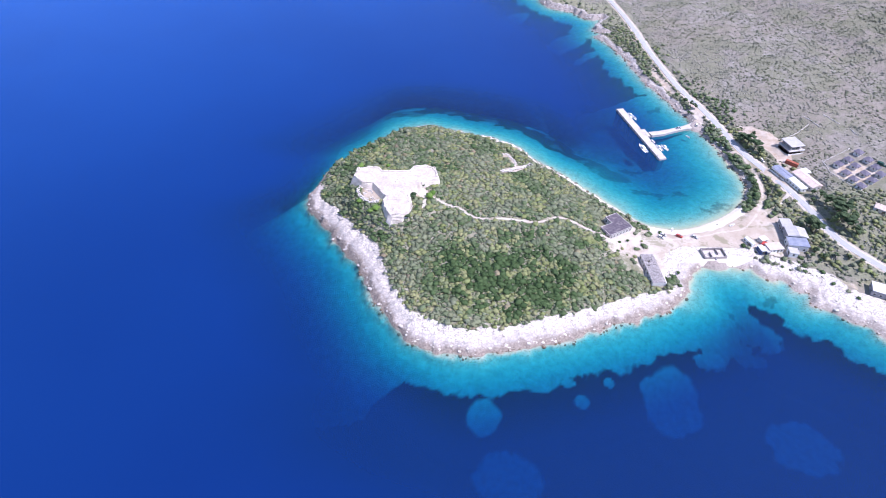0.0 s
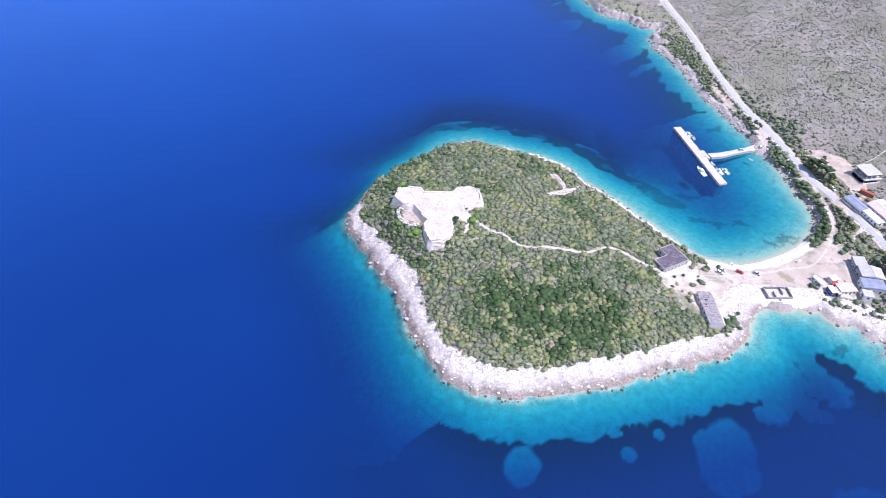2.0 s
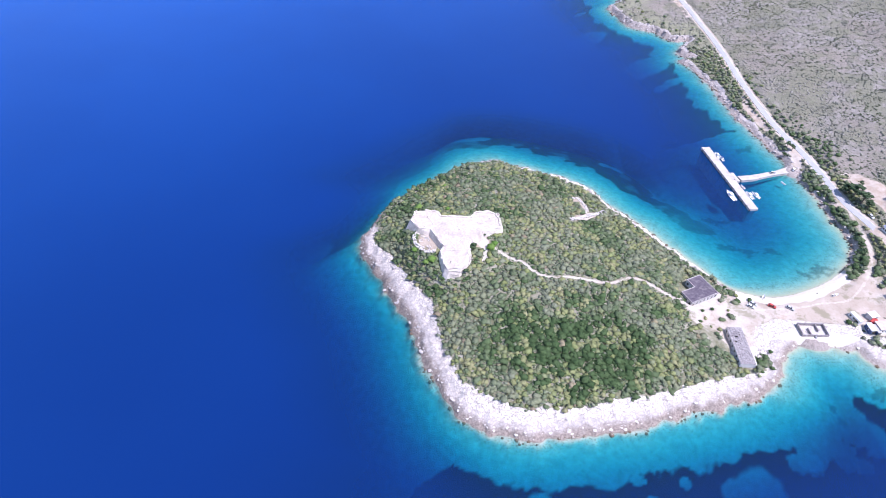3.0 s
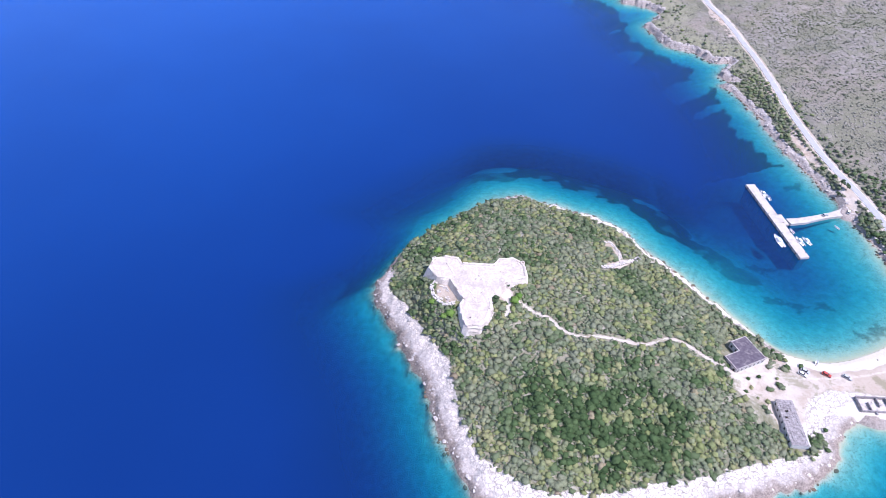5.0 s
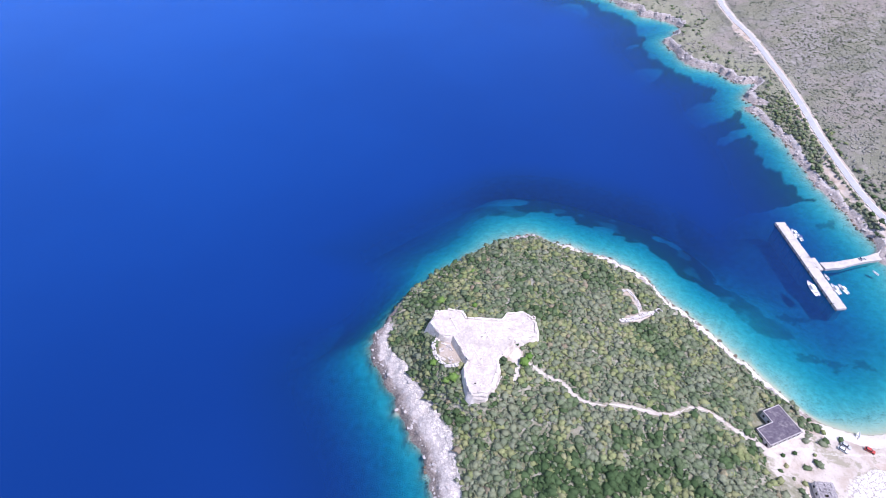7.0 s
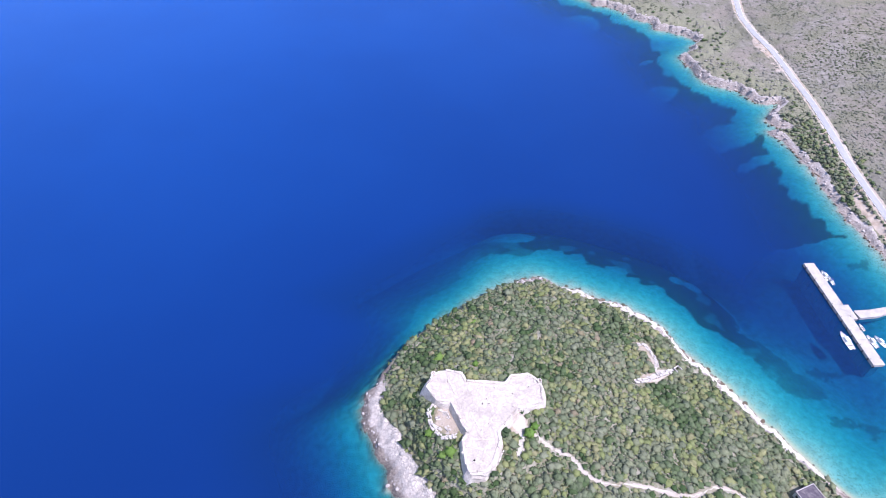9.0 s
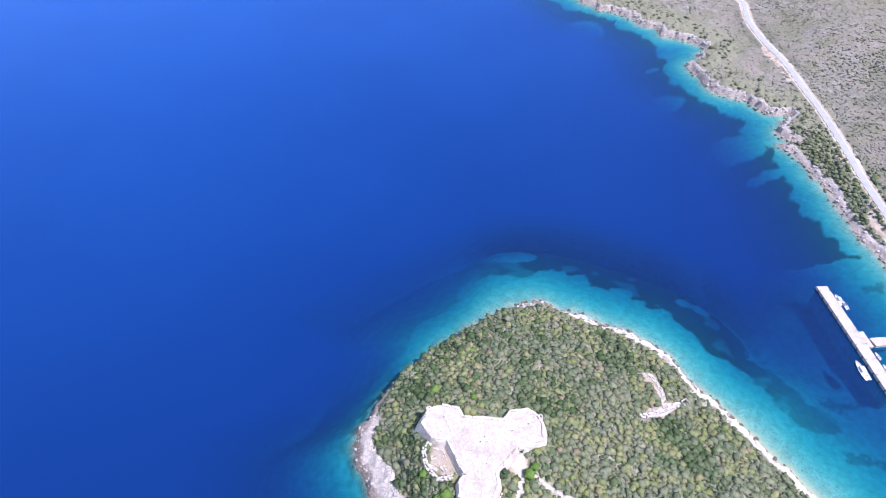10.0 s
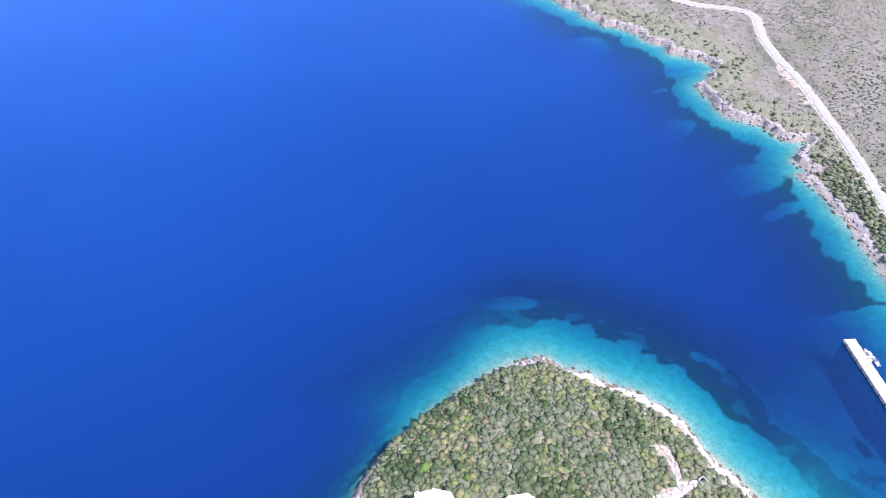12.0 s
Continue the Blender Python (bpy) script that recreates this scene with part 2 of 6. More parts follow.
# ---- materials ----
class Nodes:
    """A small builder of node materials."""

    def __init__(self, name):
        self.mat = bpy.data.materials.new(name)
        self.mat.use_nodes = True
        self.tree = self.mat.node_tree
        self.bsdf = self.tree.nodes["Principled BSDF"]
        self.out = self.tree.nodes["Material Output"]

    def node(self, kind, **values):
        n = self.tree.nodes.new("ShaderNode" + kind)
        for key, value in values.items():
            setattr(n, key, value)
        return n

    def link(self, a, b):
        self.tree.links.new(a, b)

    def put(self, socket, value):
        if isinstance(value, bpy.types.NodeSocket):
            self.link(value, socket)
        elif isinstance(value, tuple) and len(value) == 3:
            socket.default_value = (*value, 1) if socket.type == "RGBA" else value
        else:
            socket.default_value = value

    def coords(self):
        return self.node("NewGeometry").outputs["Position"]

    def local(self):
        return self.node("TexCoord").outputs["Object"]

    def noise(self, scale, detail=4.0, rough=0.55, where=None, kind="Fac"):
        n = self.node("TexNoise")
        n.inputs["Scale"].default_value, n.inputs["Detail"].default_value, n.inputs["Roughness"].default_value = scale, detail, rough
        self.link(where or self.coords(), n.inputs["Vector"])
        return n.outputs[kind]

    def voronoi(self, scale, feature="F1", where=None, out="Distance"):
        n = self.node("TexVoronoi", feature=feature)
        n.inputs["Scale"].default_value = scale
        self.link(where or self.coords(), n.inputs["Vector"])
        return n.outputs[out]

    def math(self, what, a, b=0.0, clamp=False):
        n = self.node("Math", operation=what, use_clamp=clamp)
        self.put(n.inputs[0], a)
        self.put(n.inputs[1], b)
        return n.outputs[0]

    def span(self, value, a, b, c=0.0, d=1.0):
        n = self.node("MapRange", interpolation_type="SMOOTHSTEP")
        for i, v in enumerate((value, a, b, c, d)):
            self.put(n.inputs[i], v)
        return n.outputs[0]

    def ramp(self, value, *stops):
        n = self.node("ValToRGB")
        self.put(n.inputs[0], value)
        el = n.color_ramp.elements
        while len(el) < len(stops):
            el.new(0.5)
        for e, (at, colour) in zip(el, stops):
            e.position, e.color = at, (*colour, 1)
        return n.outputs[0]

    def mix(self, fac, a, b, blend="MIX"):
        n = self.node("Mix", data_type="RGBA", blend_type=blend)
        self.put(n.inputs[0], fac)
        self.put(n.inputs[6], a)
        self.put(n.inputs[7], b)
        return n.outputs[2]

    def attr(self, name):
        return self.node("Attribute", attribute_name=name).outputs["Fac"]

    def bump(self, value, strength=0.5, metres=0.1):
        n = self.node("Bump")
        n.inputs["Strength"].default_value, n.inputs["Distance"].default_value = strength, metres
        self.link(value, n.inputs["Height"])
        self.link(n.outputs[0], self.bsdf.inputs["Normal"])

    def finish(self, colour, rough=0.85, spec=0.25, metal=0.0):
        self.put(self.bsdf.inputs["Base Color"], colour)
        self.put(self.bsdf.inputs["Roughness"], rough)
        self.bsdf.inputs["Specular IOR Level"].default_value = spec
        self.bsdf.inputs["Metallic"].default_value = metal
        return self.mat


def mottled(name, a, b, scale, rough=0.85, spec=0.25, metal=0.0, fine=6.0, relief=0.05, stain=None):
    """A surface of two tones, with grain, stains and relief."""
    m = Nodes(name)
    big, small = m.noise(scale, 5, 0.6), m.noise(scale * fine, 3, 0.6)
    both = m.math("ADD", m.math("MULTIPLY", big, 0.65), m.math("MULTIPLY", small, 0.35))
    colour = m.ramp(both, (0.36, a), (0.64, b))
    if stain:
        colour = m.mix(m.span(m.noise(scale * 0.45, 6, 0.7), 0.52, 0.68, 0.0, 0.75), colour, stain)
    m.bump(small, 0.6, relief)
    return m.finish(colour, rough, spec, metal)


def ground_material():
    m = Nodes("ground")
    place = m.coords()
    up = m.node("SeparateXYZ")
    m.link(place, up.inputs[0])
    z = up.outputs[2]
    n1, n2, n3, n4 = m.noise(0.035, 5, 0.6), m.noise(0.22, 5, 0.65), m.noise(1.1, 4, 0.6), m.noise(4.5, 3, 0.6)
    # bushland floor: dry grass, leaf litter, grey stones
    soil = m.ramp(n2, (0.30, (0.17, 0.165, 0.10)), (0.50, (0.28, 0.26, 0.18)), (0.66, (0.42, 0.39, 0.32)))
    soil = m.mix(m.span(n3, 0.56, 0.68, 0.0, 0.8), soil, (0.36, 0.34, 0.30))
    soil = m.mix(m.span(n1, 0.45, 0.62, 0.0, 0.45), soil, (0.10, 0.115, 0.045))
    hill = m.ramp(n2, (0.30, (0.205, 0.188, 0.15)), (0.48, (0.27, 0.245, 0.21)), (0.66, (0.345, 0.312, 0.278)))
    hill = m.mix(m.span(m.noise(0.014, 6, 0.65), 0.44, 0.58, 0.0, 0.7), hill, m.ramp(n3, (0.35, (0.235, 0.20, 0.16)), (0.65, (0.325, 0.28, 0.235))))
    hill = m.mix(m.span(m.noise(0.026, 7, 0.72), 0.47, 0.58, 0.0, 0.75), hill, m.ramp(n3, (0.35, (0.165, 0.168, 0.104)), (0.65, (0.26, 0.252, 0.176))))
    hill = m.mix(m.span(m.noise(0.16, 6, 0.72), 0.49, 0.62, 0.0, 0.6), hill, m.ramp(n4, (0.35, (0.15, 0.156, 0.098)), (0.65, (0.23, 0.225, 0.156))))
    hill = m.mix(m.span(m.noise(0.7, 6, 0.78), 0.54, 0.67, 0.0, 0.4), hill, (0.42, 0.39, 0.355))
    hill = m.mix(m.math("MULTIPLY", m.attr("grass"), m.span(n2, 0.34, 0.56, 0.35, 0.9)), hill, m.ramp(n3, (0.3, (0.2, 0.208, 0.122)), (0.7, (0.325, 0.313, 0.225))))
    soil = m.mix(m.attr("mainland"), soil, hill)
    # white limestone: ledges, cracks at several scales, browner at the water's edge
    bent = m.node("VectorMath", operation="ADD")
    m.link(place, bent.inputs[0])
    swirl = m.node("VectorMath", operation="SCALE")
    swirl.inputs["Scale"].default_value = 5.0
    m.link(m.noise(0.18, 4, 0.6, kind="Color"), swirl.inputs[0])
    m.link(swirl.outputs[0], bent.inputs[1])
    crack = m.voronoi(0.42, "DISTANCE_TO_EDGE", bent.outputs[0])
    fine = m.voronoi(0.95, "DISTANCE_TO_EDGE", bent.outputs[0])
    block = m.node("RGBToBW")
    m.link(m.voronoi(0.95, "F1", bent.outputs[0], "Color"), block.inputs[0])
    inland = m.attr("inland")
    rock = m.ramp(n2, (0.28, (0.60, 0.53, 0.458)), (0.44, (0.74, 0.668, 0.588)), (0.64, (0.81, 0.745, 0.668)))
    # bedding lines that follow the shore, broken up by cross cracks
    beds = m.math("ADD", m.math("MULTIPLY", inland, 1.35), m.math("MULTIPLY", m.noise(0.12, 5, 0.65), 9.0))
    beds = m.math("ABSOLUTE", m.math("SINE", beds))
    rock = m.mix(m.math("MULTIPLY", m.span(beds, 0.30, 0.0, 0.0, 0.60), m.span(n2, 0.40, 0.56)), rock, (0.27, 0.235, 0.215))
    rock = m.mix(m.math("MULTIPLY", m.span(crack, 0.0, 0.13, 0.8, 0.0), m.span(n3, 0.36, 0.54)), rock, (0.20, 0.172, 0.155))
    rock = m.mix(m.math("MULTIPLY", m.span(fine, 0.0, 0.13, 0.7, 0.0), m.math("MULTIPLY", m.span(n2, 0.42, 0.62, 0.0, 1.0), m.span(m.attr("grey"), 0.0, 1.0, 0.45, 1.0))), rock, (0.27, 0.24, 0.222))
    rock = m.mix(m.math("MULTIPLY", m.span(block.outputs[0], 0.62, 0.30, 0.0, 0.6), m.span(m.attr("grey"), 0.0, 1.0, 0.12, 1.0)), rock, (0.40, 0.365, 0.345))
    rock = m.mix(m.span(m.noise(1.5, 8, 0.8), 0.46, 0.35, 0.0, 0.7), rock, (0.235, 0.21, 0.198))
    rock = m.mix(m.span(m.noise(0.55, 6, 0.75), 0.46, 0.35, 0.0, 0.55), rock, (0.33, 0.295, 0.285))
    # the splash zone is greyer, and the whole western shore with it
    splash = m.math("ADD", inland, m.math("MULTIPLY", m.noise(0.16, 5, 0.7), -9.0))
    rock = m.mix(m.math("MAXIMUM", m.span(splash, 4.2, 0.2, 0.0, 0.62), m.math("MULTIPLY", m.attr("grey"), m.span(n2, 0.40, 0.62, 0.0, 0.35))), rock, m.ramp(n3, (0.34, (0.30, 0.262, 0.240)), (0.62, (0.50, 0.45, 0.42))))
    rock = m.mix(m.math("MULTIPLY", m.span(up.outputs[1], 340.0, 410.0), m.span(m.noise(0.4, 6, 0.75), 0.36, 0.60, 0.15, 0.85)), rock, m.ramp(n3, (0.36, (0.38, 0.33, 0.31)), (0.64, (0.60, 0.545, 0.515))))
    level = m.math("ADD", m.math("MULTIPLY", inland, 0.42), m.math("MULTIPLY", n2, -2.6))
    rock = m.mix(m.math("MULTIPLY", m.span(level, 0.75, -0.75, 0.0, 0.8), m.span(m.attr("mainland"), 0.0, 1.0, 1.0, 0.6)), rock, m.ramp(n3, (0.35, (0.15, 0.112, 0.09)), (0.65, (0.34, 0.275, 0.23))))
    dirt = m.ramp(n2, (0.3, (0.43, 0.362, 0.295)), (0.5, (0.57, 0.498, 0.425)), (0.7, (0.65, 0.58, 0.51)))
    dirt = m.mix(m.span(n1, 0.46, 0.58, 0.0, 0.6), dirt, (0.42, 0.33, 0.25))
    dirt = m.mix(m.span(m.noise(0.11, 6, 0.7), 0.52, 0.62, 0.0, 0.7), dirt, (0.24, 0.22, 0.13))
    dirt = m.mix(m.span(n3, 0.58, 0.70, 0.0, 0.5), dirt, (0.30, 0.27, 0.20))
    pale = m.ramp(n3, (0.3, (0.62, 0.552, 0.465)), (0.7, (0.74, 0.68, 0.60)))
    red = m.ramp(n2, (0.3, (0.40, 0.30, 0.22)), (0.7, (0.60, 0.52, 0.44)))
    colour = m.mix(m.span(m.math("ADD", m.attr("rock"), m.math("MULTIPLY", n2, 0.7)), 0.70, 0.95), soil, rock)
    colour = m.mix(m.span(m.math("ADD", m.attr("dirt"), m.math("MULTIPLY", n3, 0.6)), 0.62, 0.92), colour, dirt)
    colour = m.mix(m.span(m.math("ADD", m.attr("scar"), m.math("MULTIPLY", n2, 0.6)), 0.68, 0.92), colour, red)
    colour = m.mix(m.span(m.math("ADD", m.attr("sand"), m.math("MULTIPLY", n3, 0.4)), 0.55, 0.80), colour, pale)
    # sea bed: pale sand and reef, dark meadows of sea grass
    bed = m.ramp(m.noise(0.30, 6, 0.7), (0.32, (0.35, 0.345, 0.29)), (0.52, (0.45, 0.44, 0.38)), (0.7, (0.53, 0.52, 0.46)))
    reef = m.mix(m.span(z, -4.2, -0.7, 0.0, 1.0), (0.0, 0.0, 0.0), (1.0, 1.0, 1.0))
    bed = m.mix(m.math("MULTIPLY", m.span(n3, 0.50, 0.66, 0.0, 0.6), reef), bed, (0.17, 0.14, 0.085))
    bed = m.mix(m.math("MULTIPLY", m.span(z, -1.6, -0.2, 0.0, 0.8), m.attr("sandy")), bed, m.ramp(n3, (0.3, (0.50, 0.435, 0.315)), (0.7, (0.58, 0.51, 0.385))))
    bed = m.mix(m.attr("meadow"), bed, m.ramp(n3, (0.3, (0.006, 0.012, 0.008)), (0.7, (0.02, 0.034, 0.02))))
    colour = m.mix(m.span(z, 0.02, -0.25), colour, bed)
    m.bump(m.math("ADD", m.math("ADD", n3, m.math("MULTIPLY", n4, 0.5)), m.math("MULTIPLY", m.math("MULTIPLY", fine, m.attr("grey")), 2.0)), 0.7, 0.35)
    return m.finish(colour, 0.95, 0.1)


def sea_material():
    """Sea water: sky gloss above, and below a column of water whose own depth takes the light away."""
    m = Nodes("sea_water")
    depth = m.attr("depth")
    left = [m.math("POWER", 2.718, m.math("MULTIPLY", depth, -k)) for k in (0.52, 0.103, 0.060)]
    clear = m.node("CombineColor")
    scatter = m.node("CombineColor")
    # random drift times the haze brightening painted into the water's colour
    haze_drift = m.math("MULTIPLY", m.span(m.noise(0.006, 3, 0.5), 0.35, 0.65, 0.95, 1.05), m.attr("open"))
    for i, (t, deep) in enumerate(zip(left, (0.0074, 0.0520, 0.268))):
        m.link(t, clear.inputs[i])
        much = m.math("ADD", m.math("MULTIPLY", haze_drift, 0.76), 0.16) if i == 2 else haze_drift
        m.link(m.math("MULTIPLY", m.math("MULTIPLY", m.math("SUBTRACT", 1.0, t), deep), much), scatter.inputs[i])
    see, milk, both = m.node("BsdfTransparent"), m.node("BsdfDiffuse"), m.node("AddShader")
    m.link(clear.outputs[0], see.inputs["Color"])
    m.link(scatter.outputs[0], milk.inputs["Color"])
    m.link(see.outputs[0], both.inputs[0])
    m.link(milk.outputs[0], both.inputs[1])
    wave = m.math("ADD", m.noise(0.35, 4, 0.65), m.math("MULTIPLY", m.noise(1.6, 3, 0.6), 0.5))
    bump = m.node("Bump")
    bump.inputs["Strength"].default_value, bump.inputs["Distance"].default_value = 0.5, 0.35
    m.link(wave, bump.inputs["Height"])
    shine, fresnel, top = m.node("BsdfGlossy"), m.node("Fresnel"), m.node("MixShader")
    shine.inputs["Roughness"].default_value = 0.16
    fresnel.inputs["IOR"].default_value = 1.33
    m.link(bump.outputs[0], shine.inputs["Normal"])
    m.link(bump.outputs[0], fresnel.inputs["Normal"])
    m.link(fresnel.outputs[0], top.inputs[0])
    m.link(both.outputs[0], top.inputs[1])
    m.link(shine.outputs[0], top.inputs[2])
    m.link(top.outputs[0], m.out.inputs["Surface"])
    return m.mat


def leaf_material(name, tones, per_bush, deep=0.30, relief=0.22):
    """Foliage: a tone for each bush, soft flecks, and shade painted into its hollows."""
    m = Nodes(name)
    pick = m.attr("tone") if per_bush else m.node("ObjectInfo").outputs["Random"]
    stops = [(i / (len(tones) - 1), t) for i, t in enumerate(tones)]
    colour = m.ramp(pick, *stops)
    fleck = m.node("NewGeometry").outputs["Random Per Island"]
    shade = m.math("ADD", 0.86, m.math("MULTIPLY", fleck, 0.28))
    tint = m.node("CombineColor")
    for i in range(3):
        m.link(shade, tint.inputs[i])
    colour = m.mix(1.0, colour, tint.outputs[0], "MULTIPLY")
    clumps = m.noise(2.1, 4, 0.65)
    # raised clumps lightened and hollows darkened in the colour, in step with the bump
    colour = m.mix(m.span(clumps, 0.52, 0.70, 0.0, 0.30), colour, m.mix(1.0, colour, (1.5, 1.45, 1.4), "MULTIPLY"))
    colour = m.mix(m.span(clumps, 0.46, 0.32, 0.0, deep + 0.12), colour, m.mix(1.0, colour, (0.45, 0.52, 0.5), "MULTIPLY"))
    m.bump(m.math("ADD", clumps, m.math("MULTIPLY", m.noise(6.0, 2, 0.6), 0.4)), 0.9, relief)
    return m.finish(colour, 0.8, 0.15)


GROUND, SEA = ground_material(), sea_material()
MAQUIS = [(0.048, 0.084, 0.030), (0.078, 0.122, 0.048), (0.120, 0.160, 0.076), (0.166, 0.196, 0.112), (0.222, 0.236, 0.154), (0.218, 0.250, 0.095), (0.285, 0.280, 0.140), (0.285, 0.222, 0.155)]
SCRUB = [(0.120, 0.134, 0.080), (0.17, 0.178, 0.118), (0.215, 0.212, 0.158), (0.26, 0.248, 0.198), (0.32, 0.295, 0.25)]
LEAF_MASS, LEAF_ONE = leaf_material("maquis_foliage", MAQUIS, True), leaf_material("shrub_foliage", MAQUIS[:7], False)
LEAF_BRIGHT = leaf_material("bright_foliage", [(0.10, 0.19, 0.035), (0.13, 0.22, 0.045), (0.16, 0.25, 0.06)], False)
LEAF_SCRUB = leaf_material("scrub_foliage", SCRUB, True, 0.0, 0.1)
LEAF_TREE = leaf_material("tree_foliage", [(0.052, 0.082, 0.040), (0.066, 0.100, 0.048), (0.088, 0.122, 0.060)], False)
BARK = mottled("bark", (0.10, 0.08, 0.06), (0.20, 0.17, 0.14), 3.0)
def masonry(name, low, high, dark, block, warm=(0.47, 0.41, 0.35)):
    """Weathered limestone masonry: rough courses, pits, lichen and rain streaks."""
    m = Nodes(name)
    bent = m.node("VectorMath", operation="ADD")
    swirl = m.node("VectorMath", operation="SCALE")
    swirl.inputs["Scale"].default_value = 0.7
    m.link(m.noise(0.8, 3, 0.6, kind="Color"), swirl.inputs[0])
    m.link(m.coords(), bent.inputs[0])
    m.link(swirl.outputs[0], bent.inputs[1])
    n1, n2, n3 = m.noise(0.16, 6, 0.7), m.noise(0.9, 6, 0.7), m.noise(3.5, 4, 0.7)
    joint = m.voronoi(block, "DISTANCE_TO_EDGE", bent.outputs[0])
    tone = m.node("RGBToBW")
    m.link(m.voronoi(block, "F1", bent.outputs[0], "Color"), tone.inputs[0])
    tone = tone.outputs[0]
    colour = m.ramp(n2, (0.34, low), (0.62, high))
    colour = m.mix(0.22, colour, tone, "SOFT_LIGHT")
    colour = m.mix(m.span(m.noise(0.11, 5, 0.7), 0.50, 0.60, 0.0, 0.5), colour, warm)
    colour = m.mix(m.span(joint, 0.0, 0.09, 0.45, 0.0), colour, dark)
    colour = m.mix(m.span(n1, 0.50, 0.62, 0.0, 0.6), colour, dark)
    colour = m.mix(m.span(n3, 0.42, 0.32, 0.0, 0.6), colour, dark)
    m.bump(m.math("ADD", n2, m.math("MULTIPLY", n3, 0.5)), 0.8, 0.25)
    return m.finish(colour, 0.92, 0.1)


STONE = masonry("castle_stone", (0.64, 0.56, 0.492), (0.77, 0.695, 0.622), (0.46, 0.385, 0.33), 0.9)
TERRACE = masonry("castle_terrace", (0.53, 0.462, 0.408), (0.68, 0.605, 0.545), (0.42, 0.352, 0.305), 0.28)
RUBBLE = mottled("limestone_rubble", (0.50, 0.45, 0.41), (0.72, 0.668, 0.62), 0.9, 0.9, 0.1, relief=0.2, stain=(0.30, 0.26, 0.23))
def shore_rock():
    """Limestone boulders, brown where the sea wets them."""
    m = Nodes("shore_boulder")
    up = m.node("SeparateXYZ")
    m.link(m.coords(), up.inputs[0])
    n = m.noise(1.3, 5, 0.65)
    colour = m.ramp(n, (0.32, (0.50, 0.445, 0.395)), (0.6, (0.74, 0.675, 0.605)))
    colour = m.mix(m.span(up.outputs[0], 20.0, -20.0, 0.0, 0.6), colour, m.ramp(n, (0.35, (0.27, 0.24, 0.235)), (0.62, (0.46, 0.42, 0.412))))
    colour = m.mix(m.span(up.outputs[1], 340.0, 410.0, 0.0, 0.8), colour, m.ramp(n, (0.35, (0.33, 0.285, 0.265)), (0.62, (0.57, 0.515, 0.49))))
    colour = m.mix(m.span(m.noise(1.7, 7, 0.8), 0.46, 0.36, 0.0, 0.7), colour, (0.28, 0.25, 0.235))
    colour = m.mix(m.span(m.math("ADD", up.outputs[2], m.math("MULTIPLY", n, -0.8)), 0.55, -0.1), colour, (0.17, 0.13, 0.095))
    m.bump(m.noise(4.0, 4, 0.6), 0.7, 0.2)
    return m.finish(colour, 0.92, 0.15)


SHORE_ROCK = shore_rock()
CONCRETE = mottled("quay_concrete", (0.46, 0.418, 0.378), (0.60, 0.553, 0.508), 0.30, 0.9, 0.2, stain=(0.40, 0.345, 0.29))
ASPHALT = mottled("pale_asphalt", (0.37, 0.362, 0.37), (0.46, 0.452, 0.46), 0.25, 0.9, 0.2, relief=0.02, stain=(0.36, 0.35, 0.35))
LINE_PAINT = mottled("road_paint", (0.66, 0.66, 0.64), (0.80, 0.80, 0.78), 0.8)
TAR = mottled("weathered_tar", (0.085, 0.068, 0.090), (0.17, 0.145, 0.165), 0.9, 0.85, 0.2, stain=(0.28, 0.245, 0.235))
BROKEN = mottled("crumbled_roof", (0.20, 0.175, 0.175), (0.50, 0.455, 0.44), 1.5, 0.9, 0.15, relief=0.2, stain=(0.13, 0.11, 0.115))
PLASTER = mottled("weathered_plaster", (0.56, 0.53, 0.50), (0.76, 0.74, 0.72), 0.5, 0.9, 0.15, stain=(0.36, 0.33, 0.32))
GREY_WALL = mottled("grey_wall", (0.22, 0.215, 0.23), (0.36, 0.35, 0.37), 0.6, 0.9, 0.15)
WHITE_ROOF = mottled("white_roof", (0.60, 0.59, 0.585), (0.72, 0.71, 0.70), 0.4, 0.8, 0.2, stain=(0.58, 0.55, 0.52))
PINK_ROOF = mottled("pale_tile_roof", (0.52, 0.40, 0.34), (0.68, 0.57, 0.50), 0.5, 0.85, 0.2, stain=(0.70, 0.66, 0.62))
GREY_ROOF = mottled("grey_sheet_roof", (0.40, 0.378, 0.37), (0.53, 0.505, 0.495), 0.4, 0.7, 0.3)
BLUE_ROOF = mottled("blue_grey_sheet_roof", (0.20, 0.22, 0.29), (0.32, 0.34, 0.42), 0.4, 0.6, 0.35)
SLATE = mottled("dark_purple_shingle", (0.12, 0.108, 0.14), (0.20, 0.183, 0.225), 0.6, 0.8, 0.2)
GLASS = Nodes("dark_window").finish((0.02, 0.025, 0.03), 0.08, 0.5)
# near-black: paints the shade within openings, and colours bollards and motors
DARK = mottled("dark_shade_and_iron", (0.012, 0.011, 0.012), (0.03, 0.028, 0.028), 1.0)
WOOD = mottled("grey_timber", (0.18, 0.14, 0.11), (0.32, 0.27, 0.22), 1.5)
RED = mottled("faded_red_paint", (0.42, 0.04, 0.03), (0.55, 0.08, 0.06), 1.2, 0.45, 0.5)
RUST = mottled("rusty_red_sheet", (0.28, 0.08, 0.05), (0.42, 0.14, 0.09), 0.8)
WHITE = mottled("white_paint", (0.76, 0.76, 0.75), (0.83, 0.83, 0.82), 1.0, 0.4, 0.5)
SILVER = mottled("silver_paint", (0.44, 0.45, 0.47), (0.55, 0.56, 0.58), 1.0, 0.35, 0.5)
